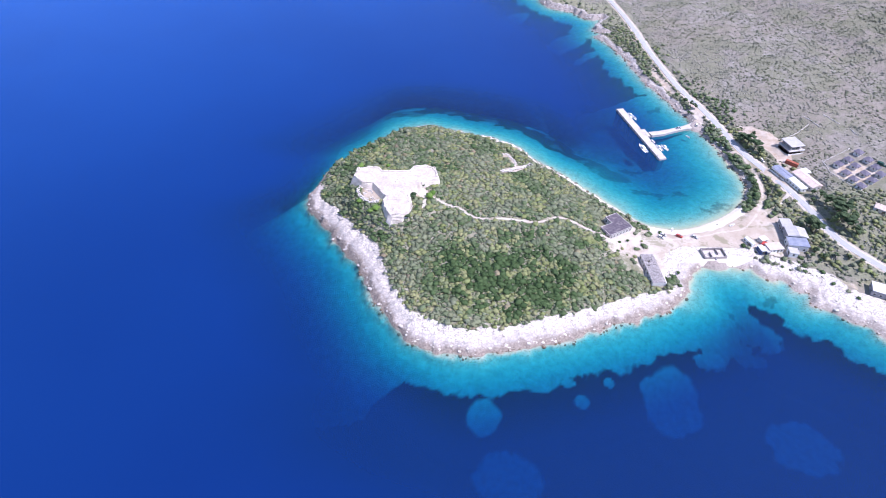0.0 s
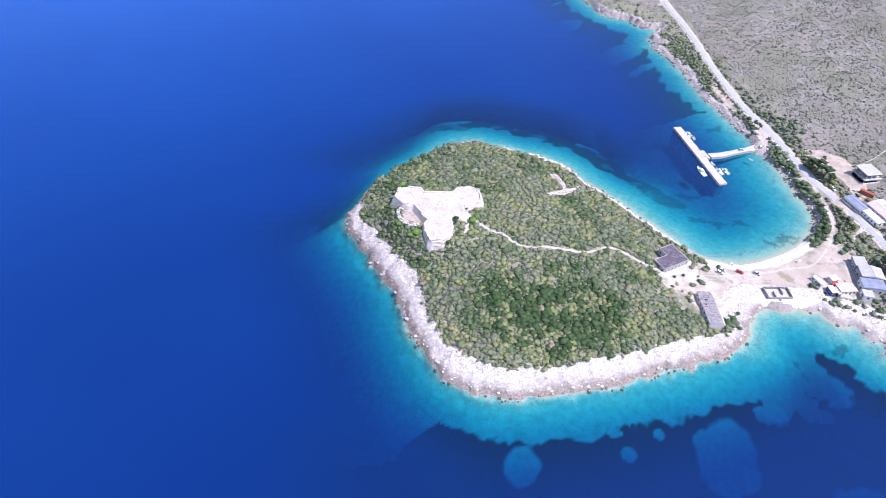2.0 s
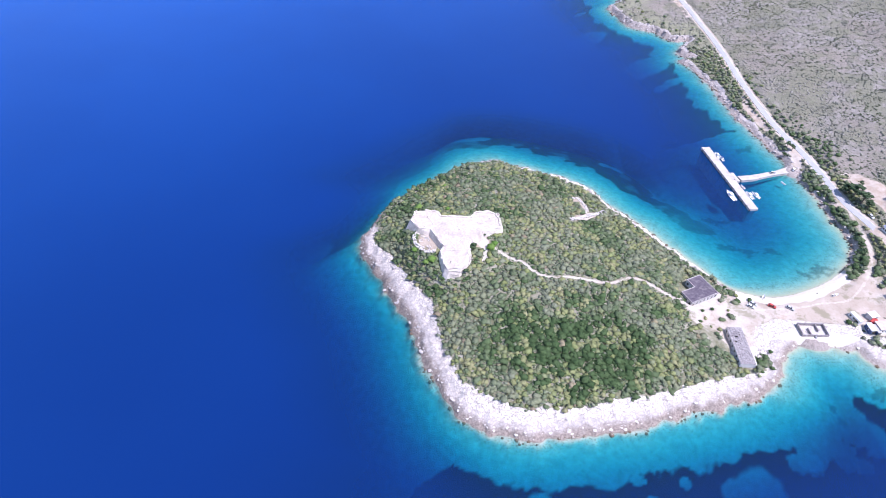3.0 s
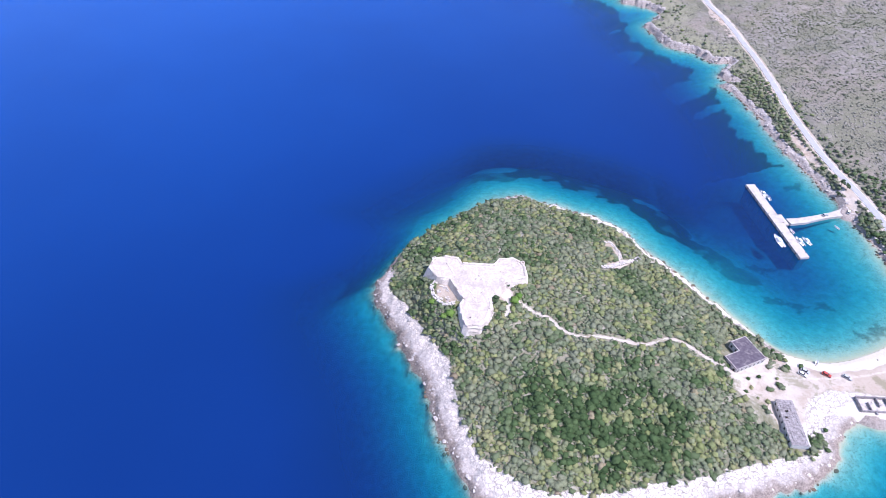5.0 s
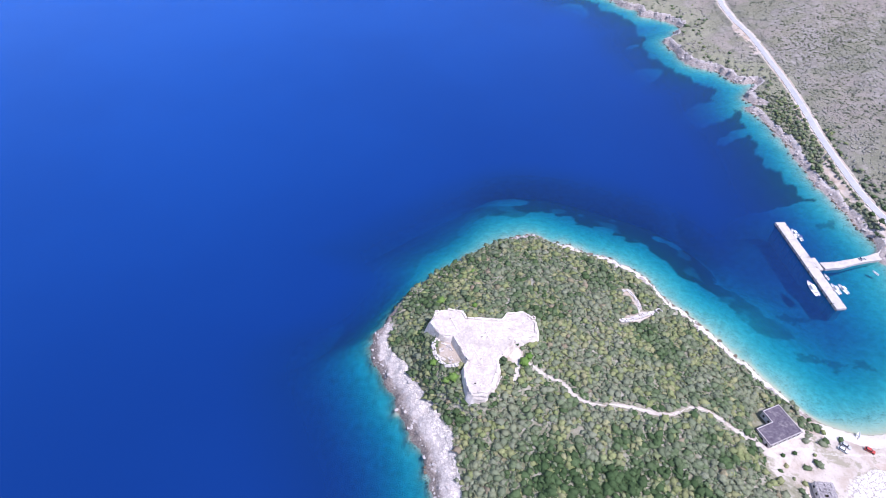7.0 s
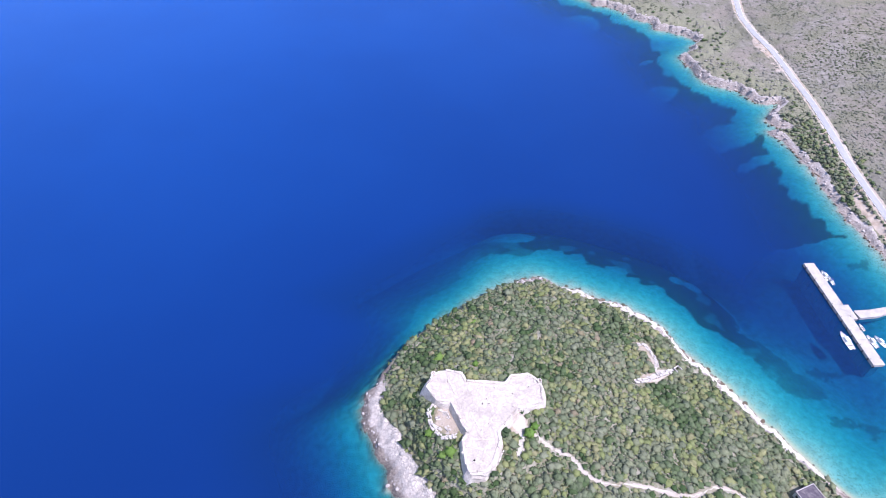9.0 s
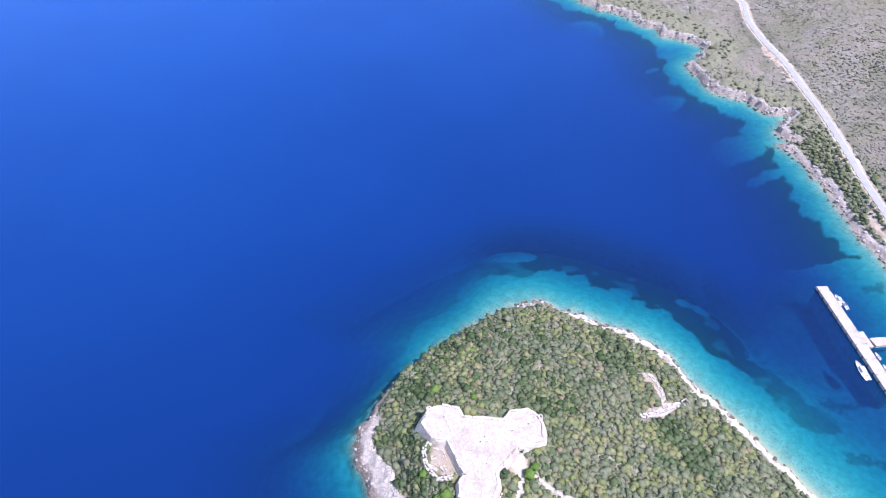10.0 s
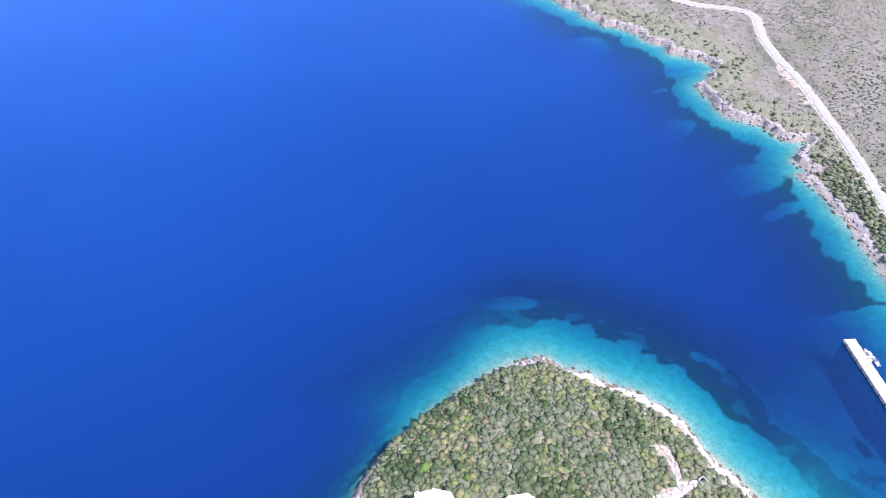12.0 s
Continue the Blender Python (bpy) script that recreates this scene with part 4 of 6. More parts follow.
def build_castle():
    castle = tagged(new("castle"), "bleached limestone fortress with three bastions on the headland", "castle")
    castle.matrix_basis = pose(*CASTLE_MID, ground_at(*CASTLE_MID))
    inv = castle.matrix_basis.inverted()

    def local(ob):
        ob.matrix_basis = inv
        return ob

    top, low, inn = np.array(CASTLE_RING), outward(CASTLE_RING, 2.3), outward(CASTLE_RING, -1.15)
    n = len(CASTLE_RING)
    runs = (("bastion", 0, 6), ("curtain_wall", 6, 7), ("bastion", 7, 13), ("curtain_wall", 13, 14), ("bastion", 14, 21), ("curtain_wall", 21, 22))
    for name, a, b in runs:
        pick = [i % n for i in range(a, b + 1)]
        t, l, i = (fine_run([tuple(r[k]) for k in pick]) for r in (top, low, inn))
        m = min(len(t), len(l), len(i))
        many = lambda r: [tuple(v) for v in np.stack([np.interp(np.linspace(0, 1, m), np.linspace(0, 1, len(r)), [p[c] for p in r]) for c in (0, 1)], -1)]
        local(wall_run(name, many(t), many(l), many(i), 11.4, CASTLE_ROOF, STONE, castle))
    # terrace of worn slabs, a little lower than the wall heads
    bm = bmesh.new()
    prism(bm, [tuple(p) for p in outward(CASTLE_RING, -1.1)], CASTLE_ROOF - 3, CASTLE_ROOF - 0.28)
    bmesh.ops.recalc_face_normals(bm, faces=bm.faces)
    local(part("terrace", bm, TERRACE, castle, "pale worn stone terrace"))
    # parapet blocks with gun gaps along the wall heads
    rng = random.Random(4)
    for i in range(n):
        a, b = top[i], top[(i + 1) % n]
        length = math.dist(a, b)
        turn = math.degrees(math.atan2(b[1] - a[1], b[0] - a[0]))
        count = max(int(length / 3.0), 1)
        for k in range(count):
            w = length / count * rng.uniform(0.70, 0.90)
            u = (k + 0.5) / count
            h = rng.uniform(0.12, 0.55)
            if rng.random() < 0.25:
                continue
            bm = bmesh.new()
            box(bm, -w / 2, -1.0, 0, w / 2, -0.12, h, 0.12)
            for v in bm.verts:
                v.co += Vector((rng.uniform(-0.08, 0.08), rng.uniform(-0.06, 0.06), rng.uniform(-0.08, 0.04) if v.co.z > 0.1 else -0.05))
            ob = part("merlon", bm, STONE, castle)
            ob.matrix_basis = inv @ pose(a[0] + (b[0] - a[0]) * u, a[1] + (b[1] - a[1]) * u, CASTLE_ROOF - 0.02, 0, 0, turn)
    # ruined sentry turrets at two corners
    for x, y, r in ((-29.3, 299.2, 1.15), (17.2, 303.2, 1.15)):
        bm = bmesh.new()
        ring = [(x + r * math.cos(u * math.pi / 6), y + r * math.sin(u * math.pi / 6)) for u in range(12)]
        hole = [(x + (r - 0.5) * math.cos(u * math.pi / 6), y + (r - 0.5) * math.sin(u * math.pi / 6)) for u in range(12)]
        lo, hi = [bm.verts.new((*p, CASTLE_ROOF - 4)) for p in ring], [bm.verts.new((*p, CASTLE_ROOF + 0.5 + rng.uniform(-0.3, 0.4))) for p in ring]
        ih, il = [bm.verts.new((*p, h.co.z)) for p, h in zip(hole, hi)], [bm.verts.new((*p, CASTLE_ROOF - 0.6)) for p in hole]
        for k in range(12):
            j = (k + 1) % 12
            bm.faces.new((lo[k], lo[j], hi[j], hi[k]))
            bm.faces.new((hi[k], hi[j], ih[j], ih[k]))
            bm.faces.new((ih[k], ih[j], il[j], il[k]))
        bm.faces.new(il)
        local(part("sentry_turret", bm, STONE, castle, "broken round corner turret"))
    floor = CASTLE_ROOF - 0.28
    # low kerbs and steps of the gun platforms
    for x, y, lx, ly, h, turn in (  # x, y, length, width, height, turn
            (-4, 297.6, 17, 0.8, 0.18, 5), (-13, 296.5, 0.7, 4.5, 0.3, 0), (-6.5, 293.5, 0.6, 6.5, 0.25, 3), (2, 295.3, 8, 0.6, 0.3, 5), (7.5, 299.5, 9, 0.7, 0.3, 32),
                                  (10, 294.5, 0.7, 7, 0.3, -52), (-20.5, 294.5, 0.7, 9, 0.3, 30), (-5, 272, 11, 0.7, 0.3, 8), (-3.5, 266, 0.7, 8, 0.25, -12), (-8.5, 280, 0.6, 9, 0.2, 33),
                                  (-1.5, 282.5, 0.6, 11, 0.2, -32), (1.5, 288.2, 4, 0.5, 0.25, 20)):
        bm = bmesh.new()
        box(bm, -lx / 2, -ly / 2, -0.05, lx / 2, ly / 2, h * 0.6, 0.05)
        ob = part("kerb", bm, STONE, castle)
        ob.matrix_basis = inv @ pose(x, y, floor, 0, 0, turn)
    # fallen stones and worn blocks along the wall heads and over the terrace
    heads = np.array(CASTLE_RING)
    made = 0
    while made < 170:
        k = rng.randrange(n)
        if made < 110:
            u, t = rng.random(), rng.uniform(0.3, 2.2)
            a, b, c = heads[k], heads[(k + 1) % n], np.array(CASTLE_MID)
            at = a + (b - a) * u
            at = at + (c - at) / np.linalg.norm(c - at) * t
        else:
            at = np.array([rng.uniform(-31, 18), rng.uniform(257, 306)])
        if not inside(at[:1], at[1:], heads)[0]:
            continue
        made += 1
        bm = bmesh.new()
        bmesh.ops.create_icosphere(bm, subdivisions=1, radius=rng.uniform(0.25, 0.75))
        for v in bm.verts:
            v.co *= rng.uniform(0.7, 1.2)
            v.co.z *= 0.45
        ob = part("loose_stone", bm, STONE, castle)
        ob.matrix_basis = inv @ pose(at[0], at[1], floor + 0.02, 0, 0, rng.uniform(0, 360))
    # light wells: a stone rim round a near-black disc that paints the shaft's shade
    for x, y, r in ((-6.3, 288.3, 0.6), (-3.6, 288.6, 0.55), (-5.0, 290.8, 0.5), (-22.5, 296.6, 0.6), (-6.8, 262.6, 0.85), (6, 295.2, 0.5), (-9.5, 284.0, 0.4), (-2.8, 279.5, 0.4), (12.5, 299.5, 0.5), (-5.5, 276.0, 0.4)):
        bm = bmesh.new()
        ring = bmesh.ops.create_circle(bm, segments=12, radius=r)["verts"]
        inner = bmesh.ops.create_circle(bm, segments=12, radius=r * 0.55)["verts"]
        up = bmesh.ops.create_circle(bm, segments=12, radius=r, matrix=Matrix.Translation((0, 0, 0.35)))["verts"]
        iup = bmesh.ops.create_circle(bm, segments=12, radius=r * 0.55, matrix=Matrix.Translation((0, 0, 0.35)))["verts"]
        for k in range(12):
            j = (k + 1) % 12
            bm.faces.new((ring[k], ring[j], up[j], up[k]))
            bm.faces.new((up[k], up[j], iup[j], iup[k]))
            bm.faces.new((iup[k], iup[j], inner[j], inner[k]))
        ob = part("well_rim", bm, STONE, castle)
        ob.matrix_basis = inv @ pose(x, y, floor - 0.03)
        bm = bmesh.new()
        bmesh.ops.create_circle(bm, cap_ends=True, segments=12, radius=r * 0.6)
        hole = part("shaft", bm, DARK, ob, "near-black disc standing in for the shaft's shade")
        hole.matrix_basis = pose(0, 0, 0.12)
    return castle


build_castle()


def rubble_wall(points, height_m, thick, label, category="wall", name="ruined_wall", mat=None, seed=1):
    """A broken stone wall of uneven blocks along a line, set on the ground."""
    rng = random.Random(seed)
    x0, y0 = points[0]
    wall = thing(name, x0, y0, ground_at(x0, y0), 0, label, category)
    base = wall.matrix_basis.translation
    for (ax, ay), (bx, by) in zip(points[:-1], points[1:]):
        length = math.dist((ax, ay), (bx, by))
        turn = math.degrees(math.atan2(by - ay, bx - ax))
        count = max(int(length / 1.25), 1)
        lanes = 2 if thick > 1.2 else 1
        ux, uy = (bx - ax) / length, (by - ay) / length
        for k in range(count * lanes):
            u = (k // lanes + 0.5) / count + rng.uniform(-0.2, 0.2) / count
            off = ((k % lanes) - (lanes - 1) / 2) * thick / lanes + rng.uniform(-0.2, 0.2) * thick / lanes
            x, y = ax + (bx - ax) * u - uy * off, ay + (by - ay) * u + ux * off
            w, h = length / count * rng.uniform(0.7, 1.15), height_m * rng.uniform(0.4, 1.15)
            t = thick / lanes * rng.uniform(0.7, 1.05)
            bm = bmesh.new()
            box(bm, -w / 2, -t / 2, -0.8, w / 2, t / 2, h, min(0.14, t * 0.2))
            for v in bm.verts:
                v.co += Vector((rng.uniform(-0.14, 0.14), rng.uniform(-0.12, 0.12), rng.uniform(-0.2, 0.15)))
            ob = part("stone_course", bm, mat or RUBBLE, wall)
            ob.matrix_basis = pose(x - base.x, y - base.y, ground_at(x, y) - base.z, 0, 0, turn + rng.uniform(-14, 14) * (thick > 1.2))
    return wall


rubble_wall([(-25.3, 288.5), (-28.6, 282.2), (-26.5, 276.5), (-21.5, 271.6), (-17, 272.6), (-13.6, 274.5)], 1.7, 2.0, "low broken limestone wall round the castle's outer yard", seed=5)
rubble_wall([(-25.5, 279.5), (-23.5, 280.5)], 0.8, 1.6, "tumbled inner wall of the castle's outer yard", seed=6)
rubble_wall([(-20, 277.5), (-18.5, 275.5)], 0.7, 2.0, "tumbled cross wall in the castle's outer yard", seed=7)
rubble_wall([(-24.5, 284.5), (-21, 283.4), (-19.4, 280.6)], 0.5, 1.3, "broken inner wall of the castle's outer yard", seed=14)
rubble_wall([(-25.2, 277), (-22, 275.4)], 0.5, 1.4, "fallen stones inside the castle's outer yard", seed=15)
rubble_wall([(4.3, 270.5), (2.7, 263.5), (0.6, 258.5)], 0.9, 0.7, "low stone terrace wall beside the southern bastion", seed=8)
rubble_wall([(61, 316.4), (65, 317.6), (70, 320.8), (75.5, 324.6), (80.8, 327.6)], 1.1, 2.6, "ruined pale stone wall among the bushes", seed=9)
rubble_wall([(63.2, 336.5), (65, 340), (68.2, 341.0), (71.4, 336.6), (73.4, 331), (71.5, 325.5)], 0.6, 1.7, "curved remains of a pale stone enclosure", seed=10)


def bunker():
    """Small stone shelter with a dark doorway at the end of the ruined wall."""
    b = thing("stone_shelter", 82.6, 328.4, ground_at(82.6, 328.4), 40, "small ruined stone shelter with a dark doorway", "shelter")
    for s in ((-1.6, -1.4, -0.6, -1.2, 1.4, 1.9), (1.2, -1.4, -0.6, 1.6, 1.4, 1.7), (-1.2, 1.0, -0.6, 1.2, 1.4, 1.8)):
        bm = bmesh.new()
        box(bm, *s, 0.08)
        part("wall", bm, RUBBLE, b)
    # shade between the walls is put into the floor's near-black colour
    bm = bmesh.new()
    box(bm, -1.2, -1.2, -0.3, 1.2, 1.0, 0.25)
    part("pit_floor", bm, DARK, b, "floor coloured near-black for the shade inside")


bunker()


# ---- plants ----
def lump(seed, detail=2, ragged=0.30, leaves=60, flat=0.75, spray=0.16):
    """Arrays of one bush of unit radius: a lobed body and loose leaf sprays. Rests at z = 0."""
    rng = random.Random(seed)
    bm = bmesh.new()
    bmesh.ops.create_icosphere(bm, subdivisions=detail, radius=1)
    lobes = [(Vector((rng.gauss(0, 1), rng.gauss(0, 1), abs(rng.gauss(0.3, 0.7)))).normalized(), rng.uniform(0.15, ragged + 0.12)) for _ in range(9)]
    for v in bm.verts:
        n = v.co.normalized()
        r = 0.76 + sum(a * max(0, n.dot(d) - 0.72) / 0.28 for d, a in lobes) + rng.uniform(-0.10, 0.10)
        v.co = n * r
        v.co.z = v.co.z * flat + 0.42
    bmesh.ops.delete(bm, geom=[v for v in bm.verts if v.co.z < -0.12], context="VERTS")
    bm.verts.ensure_lookup_table()
    body = [v.co.copy() for v in bm.verts]
    verts = [tuple(c) for c in body]
    faces = [tuple(v.index for v in f.verts) for f in bm.faces]
    bm.verts.index_update()
    faces = [tuple(v.index for v in f.verts) for f in bm.faces]
    bm.free()
    body_faces = len(faces)
    for _ in range(leaves):
        c = rng.choice(body).lerp(rng.choice(body), rng.uniform(0, 0.35)) * rng.uniform(0.90, 1.18)
        if c.z < 0.1:
            continue
        # sprays face outward and up to the light
        face = (c.normalized() * 0.7 + Vector((0, 0, 0.5)) + Vector((rng.gauss(0, 1), rng.gauss(0, 1), rng.gauss(0, 1))) * 0.27).normalized()
        a = face.orthogonal().normalized()
        a.rotate(Matrix.Rotation(rng.uniform(0, 6.28), 3, face))
        b = face.cross(a) * rng.uniform(0.7, 1.6) * spray
        a = a * rng.uniform(0.7, 1.4) * spray
        k = len(verts)
        verts += [tuple(c - a), tuple(c + a * 0.8), tuple(c + b)]
        faces.append((k, k + 1, k + 2))
    v = np.array(verts)
    v[:, 2] -= max(v[:, 2].min(), -0.2)
    return v, np.array(faces), np.arange(len(faces)) < body_faces


def scatter(name, protos, x, y, z, r, tall, tone, mat, label, category, seed):
    """Many plants as one mesh."""
    rng = np.random.default_rng(seed)
    kind = rng.integers(0, len(protos), len(x))
    turn = rng.uniform(0, 2 * np.pi, len(x))
    vs, fs, ts, ss, base = [], [], [], [], 0
    squeeze = rng.uniform(0.84, 1.18, len(x))
    for k, (pv, pf, ps) in enumerate(protos):
        pick = np.nonzero(kind == k)[0]
        if not len(pick):
            continue
        c, s = np.cos(turn[pick])[:, None], np.sin(turn[pick])[:, None]
        px, py = pv[:, 0] * squeeze[pick, None], pv[:, 1] / squeeze[pick, None]
        v = np.stack([(px * c - py * s) * r[pick, None] + x[pick, None], (px * s + py * c) * r[pick, None] + y[pick, None],
                      pv[:, 2] * (r * tall)[pick, None] + z[pick, None]], -1)
        f = pf[None] + (np.arange(len(pick)) * len(pv))[:, None, None] + base
        vs.append(v.reshape(-1, 3)), fs.append(f.reshape(-1, 3)), ts.append(np.repeat(tone[pick], len(pv))), ss.append(np.tile(ps, len(pick)))
        base += len(pick) * len(pv)
    me = mesh_of(name, np.concatenate(vs), np.concatenate(fs), mat, np.concatenate(ss))
    give(me, "tone", np.concatenate(ts))
    return tagged(new(name, me), label, category, kind="stuff")


def jittered(x0, y0, x1, y1, step, seed):
    rng = np.random.default_rng(seed)
    x, y = np.meshgrid(np.arange(x0, x1, step), np.arange(y0, y1, step))
    x, y = x + rng.uniform(-0.55, 0.55, x.shape) * step, y + rng.uniform(-0.55, 0.55, y.shape) * step
    return x.ravel(), y.ravel(), rng


def clear_of_ways(x, y, path=1.2, wide=0.0):
    """Which places are free of ways, walls and clearings for plants of that radius."""
    keep = np.ones(len(x), bool)
    for line, gap in ((PATH_LINE, path), (TRACK_LINE, 3.4 - 0.9 * smooth(282, 296, y)), (QUAY_LINE, 3.2), (SHORE_LINE, 1.8), (FORK_LINE, 1.2), (ROAD_LINE, 4.6)):
        e, _ = distance(x, y, line)
        keep &= e > gap + 0.75 * wide
    for ring, gap in ((CASTLE_RING, 1.8),):
        p = np.array(ring)
        e, _ = distance(x, y, p, True)
        keep &= (e > 0.3 + 0.6 * wide) & ~inside(x, y, p)
    for px, py, r, _ in PADS[1:]:
        keep &= np.hypot(x - px, y - py) > r * 0.9
    for cx, cy, rx, ry, turn in CLEARINGS:
        keep &= blob(x, y, cx, cy, rx, ry, turn) < 0
    return keep


CLEARINGS = [(-20.5, 280, 6.5, 8, 20), (10, 283, 5.0, 5, 0), (11.5, 274, 1.8, 7, 0), (67.5, 339.2, 4.6, 3.0, 0), (71.8, 332.5, 2.4, 6.5, 15), (71.5, 322, 12.5, 3.2, 33), (264, 362, 6, 26, 17), (38, 251, 4, 1.6, 20), (19, 259, 2.5, 1.2, 40),
             (129, 269, 12, 12, 0), (142.5, 236, 6.5, 14, 8), (184, 252, 9, 6, 0), (58, 243, 1.5, 1, 0), (238, 266, 9, 17, -20), (222, 258, 9, 6, 0), (266, 322, 14, 10, 120), (276, 358, 12, 11, 0),
             (309, 328, 17, 21, 0), (264, 222, 9, 7, 0), (302, 287, 7, 6, 0), (249, 226, 8, 3, -30), (213.2, 461, 22, 2.8, 104), (265, 372, 18, 8, 115), (237.4, 358.2, 3.5, 2.5, 0)]

BUSHES = [lump(20 + i, 1, 0.34, 125, 0.66, 0.155) for i in range(8)]
TINY = [lump(60 + i, 0, 0.5, 3, 0.55, 0.4) for i in range(9)]
SMALL = [lump(50 + i, 1, 0.35, 12, 0.6, 0.22) for i in range(5)]

# thick evergreen bush on the headland: tall dark stands, yellow-green spurge between
bx, by, rng = jittered(-64, 170, 160, 388, 2.0, 3)
bd = shore(bx, by)
keep = (rng.uniform(0, 1, len(bx)) < turf(bx, by, bd) * headland(bx, by) * (0.95 - 0.40 * smooth(-0.05, 0.4, fbm(bx, by, 26, 3, 111)) * (1 - smooth(-0.2, 0.35, blob(bx, by, 62, 222, 55, 26, 10))))) & (bd > 1.2 - smooth(298, 308, by) * smooth(12, -2, bx))
bx, by, bd = bx[keep], by[keep], bd[keep]
rng = np.random.default_rng(8)
grove = smooth(-0.15, 0.25, blob(bx, by, 56, 220, 52, 23, 6) + 0.5 * fbm(bx, by, 20, 3, 113))
roll = rng.uniform(0, 1, len(bx))
olive = smooth(-0.05, 0.25, fbm(bx, by, 34, 3, 118) + 0.35 * smooth(0, 0.6, blob(bx, by, 85, 300, 60, 45, -40)) - 0.12)
spurge = rng.uniform(0, 1, len(bx)) < np.clip(0.19 + 0.02 * grove + 0.20 * olive + (1.5 + 0.7 * grove) * fbm(bx, by, 8, 3, 115), 0.02, 0.92)
dull = np.clip(0.40 + 0.55 * fbm(bx, by, 12, 3, 117) + rng.uniform(-0.17, 0.17, len(bx)) - 0.12 * smooth(0, 0.5, blob(bx, by, 0, 335, 55, 40)), 0.10, 0.60)
tone = np.where(spurge, rng.uniform(0.66, 0.88, len(bx)) - 0.04 * grove, dull * (1 - grove) + grove * rng.uniform(0.0, 0.15, len(bx)))
tone = np.where(roll > 0.985, rng.uniform(0.92, 1.0, len(bx)), tone)
br = np.where(spurge, rng.uniform(0.8, 1.9, len(bx)), rng.uniform(0.85, 1.75, len(bx)) ** 1.3 * (1 + 0.15 * grove))
wooded = smooth(298, 308, by) * smooth(12, -2, bx)
br = br * np.maximum(smooth(-2, 9, bd), 0.85 * wooded)
br = np.clip(br, 0.5, None)
keep = clear_of_ways(bx, by, 0.8, br)
bx, by, bd, br, tone, spurge, roll = (a[keep] for a in (bx, by, bd, br, tone, spurge, roll))
bt = rng.uniform(0.52, 0.85, len(bx))
bz = height(bx, by) - 0.15
# those beside the castle and the footpath are things of their own
n_single = 240
to_castle, _ = distance(bx, by, np.array(CASTLE_RING), True)
to_way, _ = distance(bx, by, PATH_LINE)
order = np.argsort(np.minimum(to_castle, to_way * 1.2))
single, mass = order[:n_single], order[n_single:]
shrub_meshes = []
for pv, pf, ps in BUSHES:
    shrub_meshes.append(mesh_of("shrub", pv, pf, LEAF_ONE, ps))
for n, i in enumerate(single):
    shrub = new("shrub", shrub_meshes[n % len(shrub_meshes)])
    shrub.matrix_basis = Matrix.LocRotScale((bx[i], by[i], bz[i]), Euler((0, 0, roll[i] * 40)), (br[i], br[i], br[i] * bt[i]))
    tagged(shrub, "rounded yellow-green spurge bush beside the path" if spurge[i] else "rounded evergreen maquis shrub near the castle", "shrub", "shrubs by the castle and path")
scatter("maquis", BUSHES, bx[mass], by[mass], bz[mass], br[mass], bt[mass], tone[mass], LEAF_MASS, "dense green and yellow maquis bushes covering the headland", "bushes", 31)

# low undergrowth between
ux, uy, rng = jittered(-64, 170, 170, 388, 1.45, 5)
ud = shore(ux, uy)
ut = turf(ux, uy, ud) * headland(ux, uy)
keep = (rng.uniform(0, 1, len(ux)) < 0.75 * smooth(0.02, 0.8, ut)) & (ud > 0.8)
ux, uy = ux[keep], uy[keep]
keep = clear_of_ways(ux, uy, 1.1)
ux, uy = ux[keep], uy[keep]
rng = np.random.default_rng(6)
scatter("undergrowth", SMALL, ux, uy, height(ux, uy) - 0.05, rng.uniform(0.4, 1.1, len(ux)), rng.uniform(0.5, 0.9, len(ux)), rng.uniform(0.30, 0.66, len(ux)), LEAF_MASS,
        "low green and straw-coloured undergrowth between the bushes", "undergrowth", 32)

# sparse grey scrub on the mainland
sx, sy, rng = jittered(10, 190, 500, 860, 1.65, 9)
sd = shore(sx, sy)
near_coast = smooth(34, 14, sd)
dens = turf(sx, sy, sd) * (1 - headland(sx, sy)) * np.clip(0.62 + 0.9 * fbm(sx, sy, 45, 4, 121) + 1.0 * fbm(sx, sy, 9, 3, 123) + 0.3 * near_coast, 0.35, 1) * (1 - 0.5 * smooth(545, 610, sy) * smooth(212, 200, sx))
keep = (rng.uniform(0, 1, len(sx)) < dens) & (sd > 2) & (sx < 295 + 0.42 * (sy - 190))
sx, sy, sd, near_coast = sx[keep], sy[keep], sd[keep], near_coast[keep]
keep = clear_of_ways(sx, sy)
sx, sy, sd, near_coast = sx[keep], sy[keep], sd[keep], near_coast[keep]
rng = np.random.default_rng(10)
sr = (0.32 + 0.85 * rng.uniform(0, 1, len(sx)) ** 2.0) * (1 + 0.3 * near_coast * rng.uniform(0, 1, len(sx)))
st = np.clip(0.50 + 0.9 * fbm(sx, sy, 38, 4, 125) + rng.uniform(-0.28, 0.28, len(sx)) - 0.35 * near_coast * (1 - smooth(560, 640, sy)), 0, 1)
scatter("hillside_scrub", TINY, sx, sy, height(sx, sy) - 0.06, sr, rng.uniform(0.2, 0.38, len(sx)), st, LEAF_SCRUB, "sparse grey-green scrub on the stony hillside", "scrub", 33)
